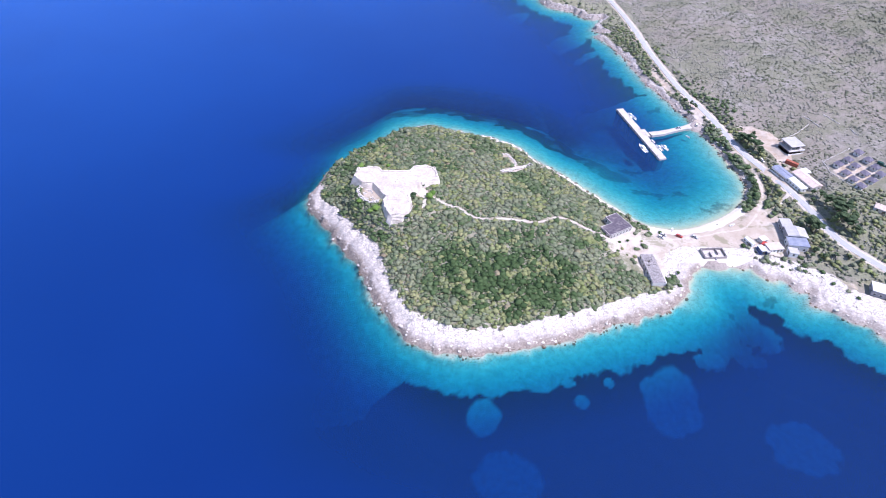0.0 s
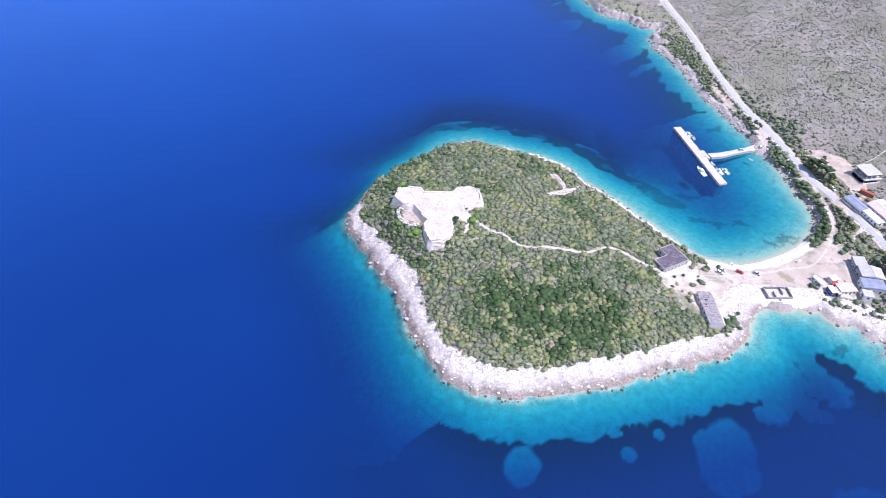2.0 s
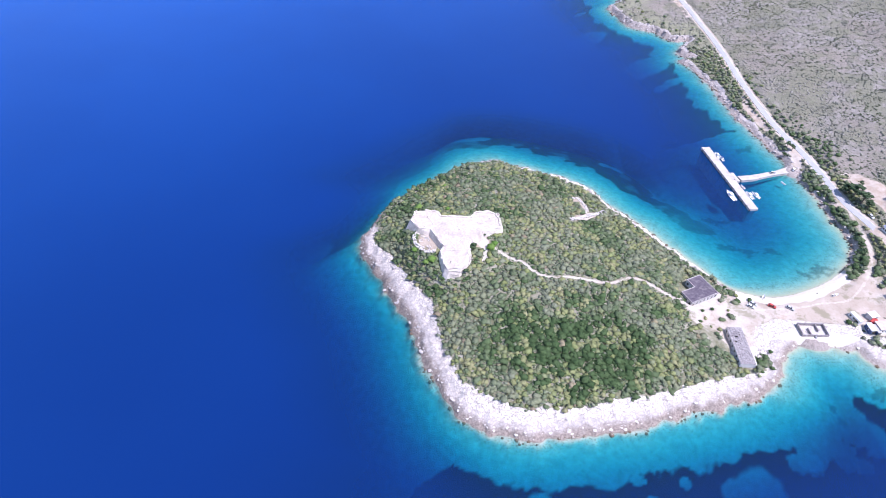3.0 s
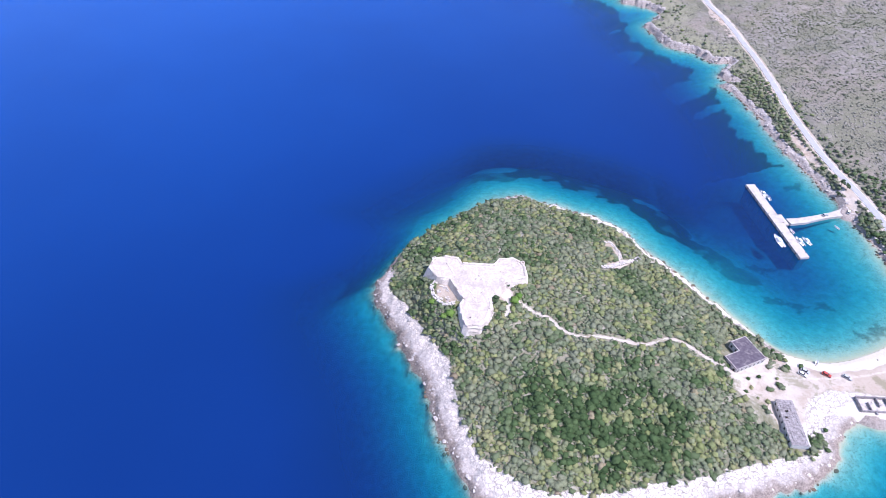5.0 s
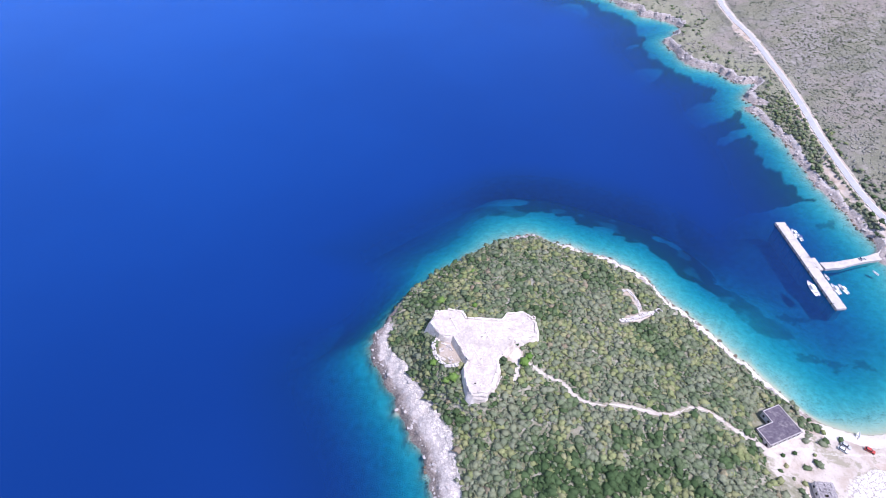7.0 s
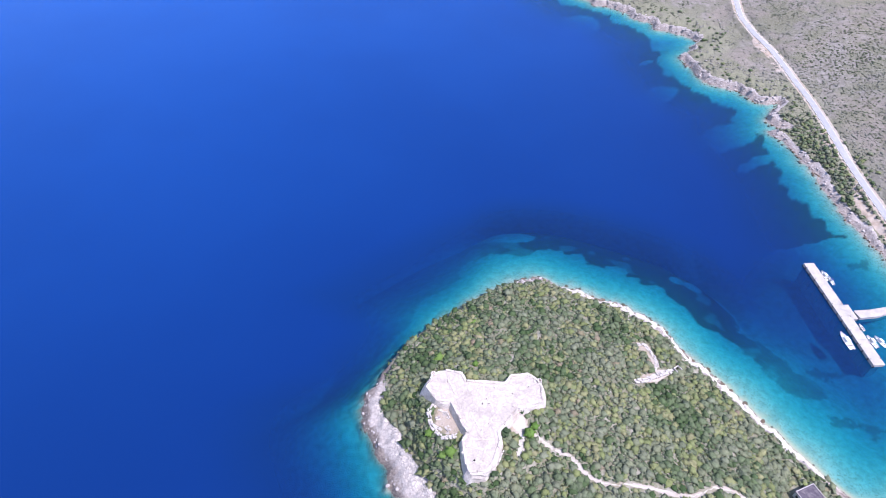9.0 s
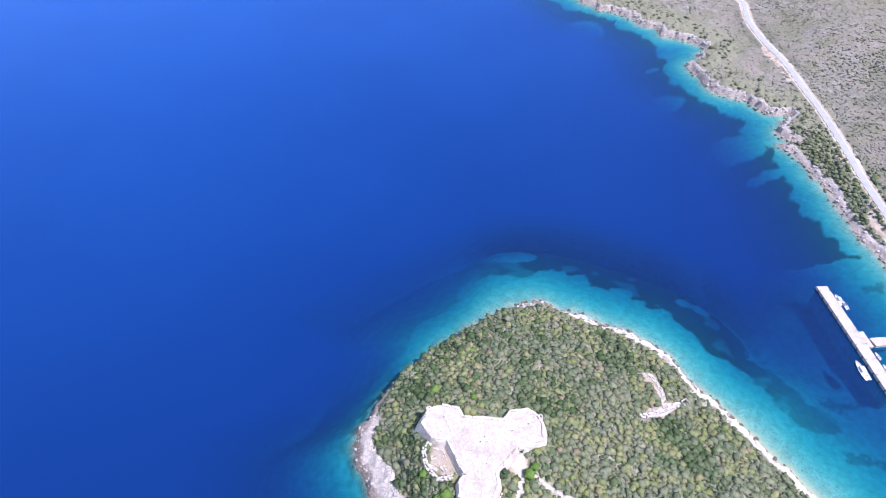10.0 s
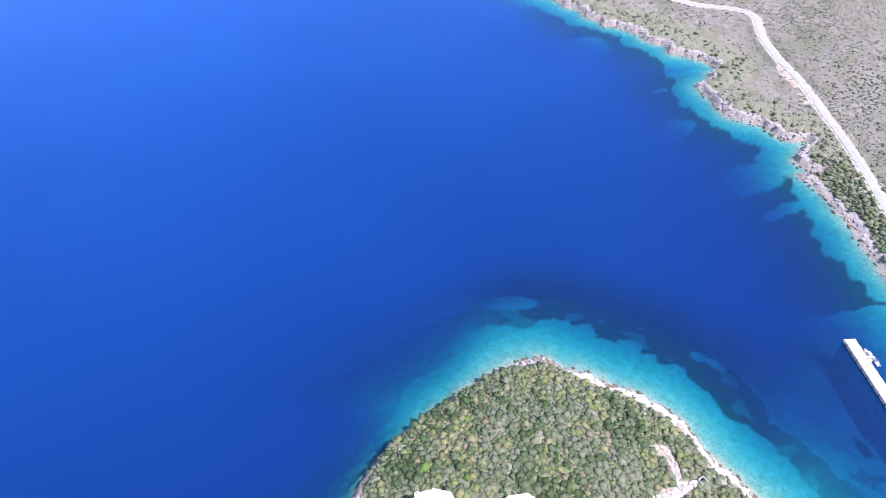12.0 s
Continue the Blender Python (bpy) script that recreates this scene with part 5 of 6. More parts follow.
# greener bush along the mainland's coast
cx, cy, rng = jittered(10, 190, 330, 850, 2.1, 11)
cd = shore(cx, cy)
strip = (cd > 1.5) & (cd < 15) & (cy > 293) & (cy < 392) & (cx > 221)
behind = smooth(0.0, 0.25, blob(cx, cy, 250, 292, 11, 56, 6))
roll = rng.uniform(0, 1, len(cx))
keep = (strip & (roll < 0.97)) | (cd > 4) & (roll < 0.72 * np.maximum(behind, 0.75 * smooth(0, 0.3, blob(cx, cy, 298, 262, 42, 50)))) | (cd > 3.5) & (roll < turf(cx, cy, cd) * (1 - headland(cx, cy)) * np.maximum(smooth(40, 8, cd + 16 * fbm(cx, cy, 30, 3, 131)) * (0.42 + 0.4 * smooth(392, 412, cy) * smooth(575, 550, cy) - 0.36 * smooth(530, 590, cy)), 0.95 * smooth(0.0, 0.3, blob(cx, cy, 240, 340, 16, 62, -4))))
cx, cy = cx[keep], cy[keep]
keep = clear_of_ways(cx, cy)
cx, cy = cx[keep], cy[keep]
rng = np.random.default_rng(12)
scatter("coastal_bush", BUSHES[:4], cx, cy, height(cx, cy) - 0.1, rng.uniform(0.6, 1.9, len(cx)) * np.where((cy > 293) & (cy < 392) & (cx < 243), 1.3, 1.0), rng.uniform(0.7, 1.0, len(cx)), np.clip(rng.uniform(0.12, 0.58, len(cx)) + 0.12 * smooth(430, 520, cy) + 0.3 * (cx > 241) * (cy < 400), 0, 0.85), LEAF_MASS,
        "dark green bushes along the rocky mainland shore", "bushes", 34)


def make_tree(seed, tall, wide):
    """A tapered trunk with limbs and a crown of many leaf clumps."""
    rng = random.Random(seed)
    tree = new("tree")
    bm = bmesh.new()

    def limb(a, b, ra, rb):
        way = Vector(b) - Vector(a)
        m = Matrix.Translation((Vector(a) + Vector(b)) / 2) @ way.to_track_quat("Z", "Y").to_matrix().to_4x4()
        bmesh.ops.create_cone(bm, segments=7, radius1=ra, radius2=rb, depth=way.length, matrix=m)

    fork = Vector((rng.uniform(-0.3, 0.3), rng.uniform(-0.3, 0.3), tall * 0.42))
    limb((0, 0, -0.4), fork, 0.30, 0.20)
    heads = []
    for k in range(6):
        a = k * 1.05 + rng.uniform(-0.3, 0.3)
        tip = Vector((math.cos(a) * wide * rng.uniform(0.35, 0.65), math.sin(a) * wide * rng.uniform(0.35, 0.65), tall * rng.uniform(0.58, 0.85)))
        limb(fork, tip, 0.14, 0.06)
        heads.append(tip)
    heads.append(Vector((0, 0, tall * 0.86)))
    part("trunk", bm, BARK, tree)
    vs, fs, base = [], [], 0
    for h in heads:
        for _ in range(5):
            pv, pf, _ = BUSHES[rng.randrange(len(BUSHES))]
            r = wide * rng.uniform(0.20, 0.34)
            at = h + Vector((rng.gauss(0, wide * 0.15), rng.gauss(0, wide * 0.15), rng.gauss(0, tall * 0.05)))
            a = rng.uniform(0, 6.28)
            c, s = math.cos(a), math.sin(a)
            vs.append(np.stack([(pv[:, 0] * c - pv[:, 1] * s) * r + at.x, (pv[:, 0] * s + pv[:, 1] * c) * r + at.y, (pv[:, 2] - 0.45) * r * 0.85 + at.z], -1))
            fs.append(pf + base)
            base += len(pv)
    crown = new("crown", mesh_of("crown", np.concatenate(vs), np.concatenate(fs), LEAF_TREE))
    crown.parent = tree
    return tree


# single shrubs that stand out
BRIGHT_SPOTS = [(-17, 266.3, 2.6), (-19.5, 264.5, 1.9), (14.5, 279.5, 2.6), (16.5, 283, 2.0), (-29, 313.5, 2.2), (-15, 339, 1.6), (-12, 311, 1.5), (-27, 273, 1.8)]
for n, (x, y, r) in enumerate(BRIGHT_SPOTS):
    pv, pf, ps = BUSHES[n % len(BUSHES)]
    shrub = new("fig_bush", mesh_of("fig_bush", pv, pf, LEAF_BRIGHT, ps))
    shrub.matrix_basis = Matrix.LocRotScale((x, y, ground_at(x, y) - 0.1), Euler((0, 0, n * 1.3)), (r, r, r * 1.05))
    tagged(shrub, "bright fresh-green bush among the darker maquis", "bush", "bright green bushes")
YARD_SPOTS = [(133.2, 259, 1.5), (142.5, 260, 1.2), (142.2, 257.1, 1.7), (138.7, 253.8, 1.6), (125, 249.5, 1.4), (116, 245.8, 2.0), (122.5, 243.2, 2.4), (113.8, 258, 2.2), (116.4, 256, 2.2), (134.2, 245.8, 1.9), (132.3, 239.4, 2.0),
              (141.5, 268.6, 1.8), (143.5, 277.8, 1.8), (147.7, 274.9, 1.6), (150.5, 272.7, 1.8), (149.7, 267.8, 2.4), (145.4, 278, 1.5), (139.5, 265.6, 2.2), (127.5, 256.6, 1.5), (157, 270.1, 1.8), (141.3, 287, 2.0), (140.4, 282, 2.0),
              (152.5, 233, 1.5), (157.5, 235.2, 1.6), (150.5, 229.5, 1.2), (216, 250, 2.6), (205.5, 259.4, 2.2), (208, 258, 1.8), (239.2, 244.4, 2.2), (245.3, 238.2, 1.9), (246.9, 229.7, 1.7), (252, 222.9, 2.0), (256, 217.9, 1.8),
              (258.6, 239.7, 2.4), (265.2, 236.7, 2.6), (271, 233.2, 2.5), (254.6, 242, 1.8), (252.2, 248.5, 2.6), (5.2, 271.5, 1.6), (6.2, 267.5, 1.8), (4.2, 262.5, 1.6), (7.3, 275, 1.3)]
for n, (x, y, r) in enumerate(YARD_SPOTS):
    shrub = new("shrub", shrub_meshes[n % len(shrub_meshes)])
    shrub.matrix_basis = Matrix.LocRotScale((x, y, ground_at(x, y) - 0.1), Euler((0, 0, n * 1.7)), (r * 0.72, r * 0.72, r * 0.7))
    tagged(shrub, "round dark shrub standing alone on the sandy yard", "shrub", "shrubs on the sandy yard")


TREES = [make_tree(70 + i, 6.5, 3.2) for i in range(3)]
TREE_SPOTS = [(246.5, 372, 1.3), (249.5, 367, 1.5), (252, 361, 1.45), (253.5, 355.5, 1.0), (249, 374, 0.9), (272, 296, 1.1), (274.5, 290, 1.6), (272, 283.5, 1.7), (270.5, 277, 1.5), (273, 271, 1.5), (277, 284, 1.5),
              (279, 277, 1.0), (276, 266, 0.9), (271.5, 302, 0.9), (268, 306, 0.7), (252, 274.5, 1.6), (254, 270.5, 1.3), (227, 417.5, 0.7), (224.5, 421, 0.75), (221, 413, 0.6), (252, 258, 0.6), (247.5, 254.5, 0.65), (250.5, 249.5, 0.55),
              (257.5, 250, 0.55), (263.5, 247, 0.5), (268.5, 243.5, 0.5), (243.5, 250.5, 0.5), (246.5, 246.5, 0.45), (237, 322, 0.6), (239, 330, 0.55), (236, 315.5, 0.6), (231, 303.5, 0.55), (227, 299, 0.5), (4.6, 277.4, 0.75), (10.2, 288.3, 0.5), (1.6, 259.6, 0.55),
              (266, 300, 0.6), (243, 312, 0.5), (248, 307, 0.5), (257.5, 378, 0.6)]
for n, (x, y, s) in enumerate(TREE_SPOTS):
    m = pose(x, y, ground_at(x, y), 0, 0, n * 67) @ Matrix.Diagonal((s, s, s, 1))
    spot = "castle wall" if x < 50 else "coast road"
    if n < len(TREES):
        tree = TREES[n]
        tree.matrix_basis = m
    else:
        tree = copy_thing(TREES[n % len(TREES)], pose(0, 0, 0))
        tree.matrix_basis = m
    tagged(tree, f"dark evergreen tree with a dense crown beside the {spot}", "tree", f"trees by the {spot}")


# ---- boulders along the shores ----
def boulder(seed):
    rng = random.Random(seed)
    bm = bmesh.new()
    bmesh.ops.create_icosphere(bm, subdivisions=1, radius=1)
    for v in bm.verts:
        v.co *= rng.uniform(0.72, 1.15)
        v.co.z *= 0.6
    bm.verts.index_update()
    v, f = np.array([tuple(v.co) for v in bm.verts]), np.array([[w.index for w in q.verts] for q in bm.faces])
    bm.free()
    return v, f, np.zeros(len(f), bool)


ROCKS = [boulder(90 + i) for i in range(6)]
rx, ry, rng = jittered(-66, 170, 300, 800, 1.5, 15)
rd = shore(rx, ry)
sandy = smooth(-0.25, 0.1, beach(rx, ry))
pick = (rd > -1.6) & (rd < 5.0) & ~((ry > 302) & (rx < 0)) & (rng.uniform(0, 1, len(rx)) < (0.16 + 0.30 * smooth(300, 320, ry)) * (1 - sandy) * smooth(5.0, 1.0, rd + 1.5 * fbm(rx, ry, 8, 3, 141)) + 0.03)
rx, ry = rx[pick], ry[pick]
rng = np.random.default_rng(16)
scatter("shore_rocks", ROCKS, rx, ry, height(rx, ry), rng.uniform(0.25, 1.25, len(rx)) ** 1.3, rng.uniform(0.6, 1.1, len(rx)), rng.uniform(0, 1, len(rx)), SHORE_ROCK, "pale broken limestone boulders along the waterline", "rocks", 35)

# rough slabs and ledges that break up the bare limestone
lx, ly, rng = jittered(-66, 170, 300, 790, 1.1, 17)
ld = shore(lx, ly)
bareness = np.clip(1 - turf(lx, ly, ld) * 1.2, 0, 1) * smooth(22, 12, ld) * (1 - headland(lx, ly) * smooth(300, 320, ly)) * (1 - smooth(-0.3, -0.05, beach(lx, ly)))
bareness = np.maximum(bareness, smooth(0, 0.2, blob(lx, ly, -21.5, 279.5, 5, 7.5, 20)))
pick = (ld > 0.2) & (rng.uniform(0, 1, len(lx)) < 0.24 * bareness * (1 - 0.5 * smooth(10, 60, lx))) & ~((ly > 302) & (lx < 0)) & (clear_of_ways(lx, ly) | (blob(lx, ly, -21.5, 279.5, 5, 7.5, 20) > 0))
lx, ly = lx[pick], ly[pick]
rng = np.random.default_rng(18)
scatter("limestone_ledges", ROCKS, lx, ly, height(lx, ly) - 0.12, rng.uniform(0.2, 0.95, len(lx)) ** 1.4 + 0.1, rng.uniform(0.25, 0.5, len(lx)), rng.uniform(0, 1, len(lx)), SHORE_ROCK,
        "rough white limestone ledges along the open shore", "rocks", 36)


# ---- buildings ----
def wall_windows(parent, side, length, z0, count, w, h, at, mat=None, door=False):
    """Windows in a row on a wall that runs along local x at y = at (side -1: facing -y)."""
    for k in range(count):
        x = (k + 0.5) / count * length - length / 2
        bm = bmesh.new()
        box(bm, x - w / 2 - 0.1, at - 0.04, z0 - 0.1, x + w / 2 + 0.1, at + 0.04, z0 + h + 0.1, 0.01)
        win = part("window", bm, WHITE if mat is None else mat, parent)
        bm = bmesh.new()
        box(bm, x - w / 2, at - 0.055, z0, x + w / 2, at + 0.055, z0 + h)
        part("pane", bm, GLASS, win)
    return


def building(name, label, category, x, y, turn, lx, ly, high, roof, wall_mat, roof_mat, windows=(0, 0, 0, 0), door=True, group="", over=0.35, rise=1.4, z=None):
    """A house: four walls with windows and a door, floor slab and a flat, gabled, hipped or lean-to roof."""
    z = ground_at(x, y) if z is None else z
    b = thing(name, x, y, z, turn, label, category, group)
    t = 0.28
    for nm, s in (("wall_front", (-lx / 2, -ly / 2, -0.7, lx / 2, -ly / 2 + t, high)), ("wall_back", (-lx / 2, ly / 2 - t, -0.7, lx / 2, ly / 2, high)),
                  ("wall_side", (-lx / 2, -ly / 2 + t, -0.7, -lx / 2 + t, ly / 2 - t, high)), ("wall_side", (lx / 2 - t, -ly / 2 + t, -0.7, lx / 2, ly / 2 - t, high))):
        boxed(nm.split("_")[0] if nm == "wall_side" else nm, s, wall_mat, b, soft=0.02)
    boxed("floor_slab", (-lx / 2 + t, -ly / 2 + t, -0.3, lx / 2 - t, ly / 2 - t, 0.05), CONCRETE, b)
    wz, wh = min(0.9, high * 0.3), min(1.25, high * 0.42)
    wall_windows(b, -1, lx, wz, windows[0], 1.1, wh, -ly / 2)
    wall_windows(b, 1, lx, wz, windows[1], 1.1, wh, ly / 2)
    for count, at in ((windows[2], -lx / 2), (windows[3], lx / 2)):
        for k in range(count):
            yy = (k + 0.5) / count * ly - ly / 2
            bm = bmesh.new()
            box(bm, at - 0.04, yy - 0.65, wz - 0.1, at + 0.04, yy + 0.65, wz + wh + 0.1, 0.01)
            win = part("window", bm, WHITE, b)
            bm = bmesh.new()
            box(bm, at - 0.055, yy - 0.55, wz, at + 0.055, yy + 0.55, wz + wh)
            part("pane", bm, GLASS, win)
    if door:
        boxed("door", (lx * 0.12, -ly / 2 - 0.06, 0, lx * 0.12 + 0.95, -ly / 2 + 0.02, min(2.05, high - 0.2)), WOOD, b, "weathered timber door")
    X, Y = lx / 2 + over, ly / 2 + over
    bm = bmesh.new()
    if roof == "flat":
        box(bm, -X, -Y, high, X, Y, high + 0.28, 0.04)
    else:
        if roof == "gable":
            pts = [(-X, -Y, high), (X, -Y, high), (X, Y, high), (-X, Y, high), (-X, 0, high + rise), (X, 0, high + rise)]
            tops = [(0, 1, 5, 4), (2, 3, 4, 5), (1, 2, 5), (3, 0, 4)]
        elif roof == "hip":
            r = max(X - Y, 0.15)
            pts = [(-X, -Y, high), (X, -Y, high), (X, Y, high), (-X, Y, high), (-r, 0, high + rise), (r, 0, high + rise)]
            tops = [(0, 1, 5, 4), (2, 3, 4, 5), (1, 2, 5), (3, 0, 4)]
        else:
            pts = [(-X, -Y, high), (X, -Y, high), (X, Y, high + rise), (-X, Y, high + rise), (-X, Y, high), (X, Y, high)]
            tops = [(0, 1, 2, 3), (3, 2, 5, 4), (1, 5, 2), (0, 3, 4)]
        v = [bm.verts.new(p) for p in pts]
        for f in tops:
            bm.faces.new([v[i] for i in f])
        low = [bm.verts.new((px, py, high - 0.14)) for px, py in ((-X, -Y), (X, -Y), (X, Y), (-X, Y))]
        base = [v[0], v[1], v[2], v[3]] if roof != "shed" else [v[0], v[1], v[5], v[4]]
        bm.faces.new(low[::-1])
        for k in range(4):
            bm.faces.new((low[k], low[(k + 1) % 4], base[(k + 1) % 4], base[k]))
        bmesh.ops.recalc_face_normals(bm, faces=bm.faces)
    r = part("roof", bm, roof_mat, b)
    if roof in ("gable", "hip"):
        half = X if roof == "gable" else max(X - Y, 0.15)
        bm = bmesh.new()
        box(bm, -half, -0.14, high + rise - 0.06, half, 0.14, high + rise + 0.1, 0.03)
        part("ridge", bm, roof_mat, r)
    return b


def abandoned_hall():
    """Dark flat-roofed block with a notch at one corner, near the bay."""
    b = thing("abandoned_building", 130.3, 280.0, 4.2, math.degrees(math.atan2(-12.2, 7.0)), "abandoned single-storey block with a dark tarred flat roof", "building")
    ring = [(0, 0), (14.1, 0), (14.1, -17.8), (5.8, -17.8), (5.8, -9.0), (0, -9.0)]
    inner = [(0.35, -0.35), (13.75, -0.35), (13.75, -17.45), (6.15, -17.45), (6.15, -8.65), (0.35, -8.65)]
    for (a, c), (ai, ci) in zip(zip(ring, ring[1:] + ring[:1]), zip(inner, inner[1:] + inner[:1])):
        bm = bmesh.new()
        prism(bm, [a, c, ci, ai], -1.0, 3.7)
        bmesh.ops.recalc_face_normals(bm, faces=bm.faces)
        part("wall", bm, PLASTER, b)
        length = math.dist(a, c)
        if length > 5:
            count = int(length / 2.4)
            for k in range(count):
                u = (k + 0.5) / count
                px, py = a[0] + (c[0] - a[0]) * u, a[1] + (c[1] - a[1]) * u
                bm = bmesh.new()
                box(bm, -0.5, -0.06, 1.2, 0.5, 0.06, 2.6)
                w = part("window_opening", bm, DARK, b)
                w.matrix_basis = pose(px, py, 0, 0, 0, math.degrees(math.atan2(c[1] - a[1], c[0] - a[0])))
    bm = bmesh.new()
    prism(bm, [(x * 1.0 + (0.3 if x > 10 else -0.3), y + (0.3 if y == 0 else -0.3)) for x, y in ring], 3.7, 3.95)
    bmesh.ops.recalc_face_normals(bm, faces=bm.faces)
    slab = part("roof", bm, TAR, b, "dark weathered tar roof with pale patches")
    for a, c in zip(ring, ring[1:] + ring[:1]):
        length, mid = math.dist(a, c), ((a[0] + c[0]) / 2, (a[1] + c[1]) / 2)
        bm = bmesh.new()
        box(bm, -length / 2, -0.16, 3.95, length / 2, 0.16, 4.15, 0.03)
        e = part("roof_edge", bm, CONCRETE, slab)
        e.matrix_basis = pose(*mid, 0, 0, 0, math.degrees(math.atan2(c[1] - a[1], c[0] - a[0])))


abandoned_hall()


def long_ruin():
    """Long narrow barrack with a crumbling roof near the southern shore."""
    b = thing("ruined_barrack", 141.9, 235.6, 2.5, -87, "long ruined barrack with a crumbled grey-purple roof and dark walls", "ruin")
    rng = random.Random(12)
    for nm, s, m in (("wall", (-11.3, -3.8, -0.9, 11.3, -3.4, 2.9), PLASTER), ("wall", (-11.3, 3.2, -0.9, 6.0, 3.6, 2.9), PLASTER), ("wall", (-11.3, -3.4, -0.9, -10.9, 3.2, 2.9), PLASTER),
                     ("wall", (10.9, -3.4, -0.9, 11.3, 4.4, 2.9), PLASTER), ("wall", (6.0, 3.6, -0.9, 10.9, 4.4, 2.9), PLASTER)):
        boxed(nm, s, m, b)
    for k in range(7):
        x = -9.6 + k * 3.1
        boxed("window_opening", (x - 0.5, -3.86, 1.0, x + 0.5, -3.7, 2.2), DARK, b)
        if x < 5:
            boxed("window_opening", (x - 0.5, 3.5, 1.0, x + 0.5, 3.66, 2.2), DARK, b)
    for k in range(21):
        for j in range(6):
            if rng.random() < 0.015:
                continue
            x, y = -11.3 + k * 1.08, -3.9 + j * 1.28
            bm = bmesh.new()
            box(bm, -0.52, -0.62, 0, 0.52, 0.62, 0.2, 0.05)
            for v in bm.verts:
                v.co += Vector((rng.uniform(-0.09, 0.09), rng.uniform(-0.09, 0.09), rng.uniform(-0.05, 0.05)))
            ob = part("roof_slab", bm, BROKEN, b)
            ob.matrix_basis = pose(x + 0.54, y + 0.64, 2.9 + rng.uniform(-0.1, 0.14), rng.uniform(-9, 9), rng.uniform(-9, 9), rng.uniform(-12, 12))
    boxed("floor", (-10.9, -3.4, -0.3, 10.9, 3.2, 0.02), RUBBLE, b)


long_ruin()


def roofless_ruin():
    b = thing("roofless_ruin", 184.2, 252.1, 2.3, 5, "roofless ruin with thick grey broken walls and rubble inside", "ruin")
    rng = random.Random(3)
    for s in ((-7.2, -4.0, -0.9, 7.0, -3.6, 1.5), (-7.2, 3.3, -0.9, 7.0, 3.7, 1.9), (-7.2, -3.6, -0.9, -6.8, 3.3, 1.8), (6.6, -3.6, -0.9, 7.0, 3.3, 1.6), (-2.5, -3.5, -0.9, -2.1, 1.0, 1.4), (2.2, -1.0, -0.9, 2.6, 3.2, 1.5)):
        boxed("wall", s, BROKEN, b, soft=0.08)
    boxed("floor", (-6.7, -3.5, -0.4, 6.5, 3.2, 0.05), RUBBLE, b)
    for k in range(22):
        bm = bmesh.new()
        bmesh.ops.create_icosphere(bm, subdivisions=1, radius=rng.uniform(0.4, 1.0))
        for v in bm.verts:
            v.co *= rng.uniform(0.7, 1.2)
            v.co.z *= 0.5
        part("rubble_heap", bm, RUBBLE, b).matrix_basis = pose(rng.uniform(-5.8, 5.6), rng.uniform(-2.8, 2.5), 0.1)
    boxed("buttress", (-0.6, -5.2, -0.9, 0.2, -4.0, 0.8), GREY_WALL, b)


roofless_ruin()

building("storehouse", "long grey-walled house with a pale flat roof by the track", "house", 238.2, 277, -98, 7.6, 6.0, 4.2, "shed", GREY_WALL, GREY_ROOF, (3, 2, 1, 1), rise=0.7, z=3.6)
building("house", "two-storey house with a pale grey roof and dark western wall", "house", 240.3, 268.0, -98, 8.6, 12.0, 5.0, "gable", GREY_WALL, GREY_ROOF, (3, 3, 2, 2), rise=1.2, z=3.6)
building("house", "low house with a blue-grey sheet roof beside the pale one", "house", 238.0, 259.9, -98, 7.2, 11.5, 4.2, "shed", PLASTER, BLUE_ROOF, (2, 2, 3, 3), rise=0.6, z=3.4)
building("annex", "small white annex with a blue-grey flat roof", "house", 233.0, 253.4, -98, 4.8, 5.0, 2.9, "flat", WHITE, GREY_ROOF, (1, 1, 1, 1), z=3.4)
building("restaurant", "roadside restaurant with a pale tiled gable roof", "restaurant", 272.3, 322.0, -70, 18.5, 9.0, 3.4, "gable", PLASTER, PINK_ROOF, (5, 4, 2, 2), rise=1.5, z=6.6)
building("terrace_canopy", "white flat canopy along the roadside restaurant", "canopy", 263.4, 317.6, -72, 13.5, 5.2, 3.0, "flat", WHITE, WHITE_ROOF, (5, 0, 1, 1), door=False, z=6.4)
building("kitchen_wing", "small white flat-roofed wing behind the restaurant", "house", 275.8, 331.6, -70, 5, 4.5, 3.0, "flat", PLASTER, WHITE_ROOF, (1, 1, 1, 1), z=6.8)
building("roadside_hall", "long roadside hall with a blue-grey sheet roof", "house", 258.9, 329.8, -70, 13.5, 6.8, 3.2, "gable", WHITE, BLUE_ROOF, (8, 6, 1, 1), rise=0.9, z=6.2)
building("seaside_house", "flat white-roofed house with dark sides by the southern shore", "house", 271.5, 222.0, -24, 13, 8.0, 3.8, "flat", GREY_WALL, WHITE_ROOF, (4, 3, 2, 2), z=4.2)
building("cottage", "small cottage with a pale pink tiled roof on the hillside", "house", 302.5, 287, -35, 8, 6, 3.0, "gable", PLASTER, PINK_ROOF, (2, 2, 1, 1), z=12.5)
building("beach_bar", "low beach bar with a pale pink flat roof and blue front", "bar", 223.0, 257.2, 8, 9.5, 5.5, 2.8, "flat", WHITE, PINK_ROOF, (4, 2, 1, 1), z=3.0)
building("cabin", "small cabin with white roof and dark blue walls", "cabin", 214.6, 255.6, 8, 2.6, 5.0, 2.4, "flat", NAVY, WHITE_ROOF, (1, 1, 1, 1), z=3.0)
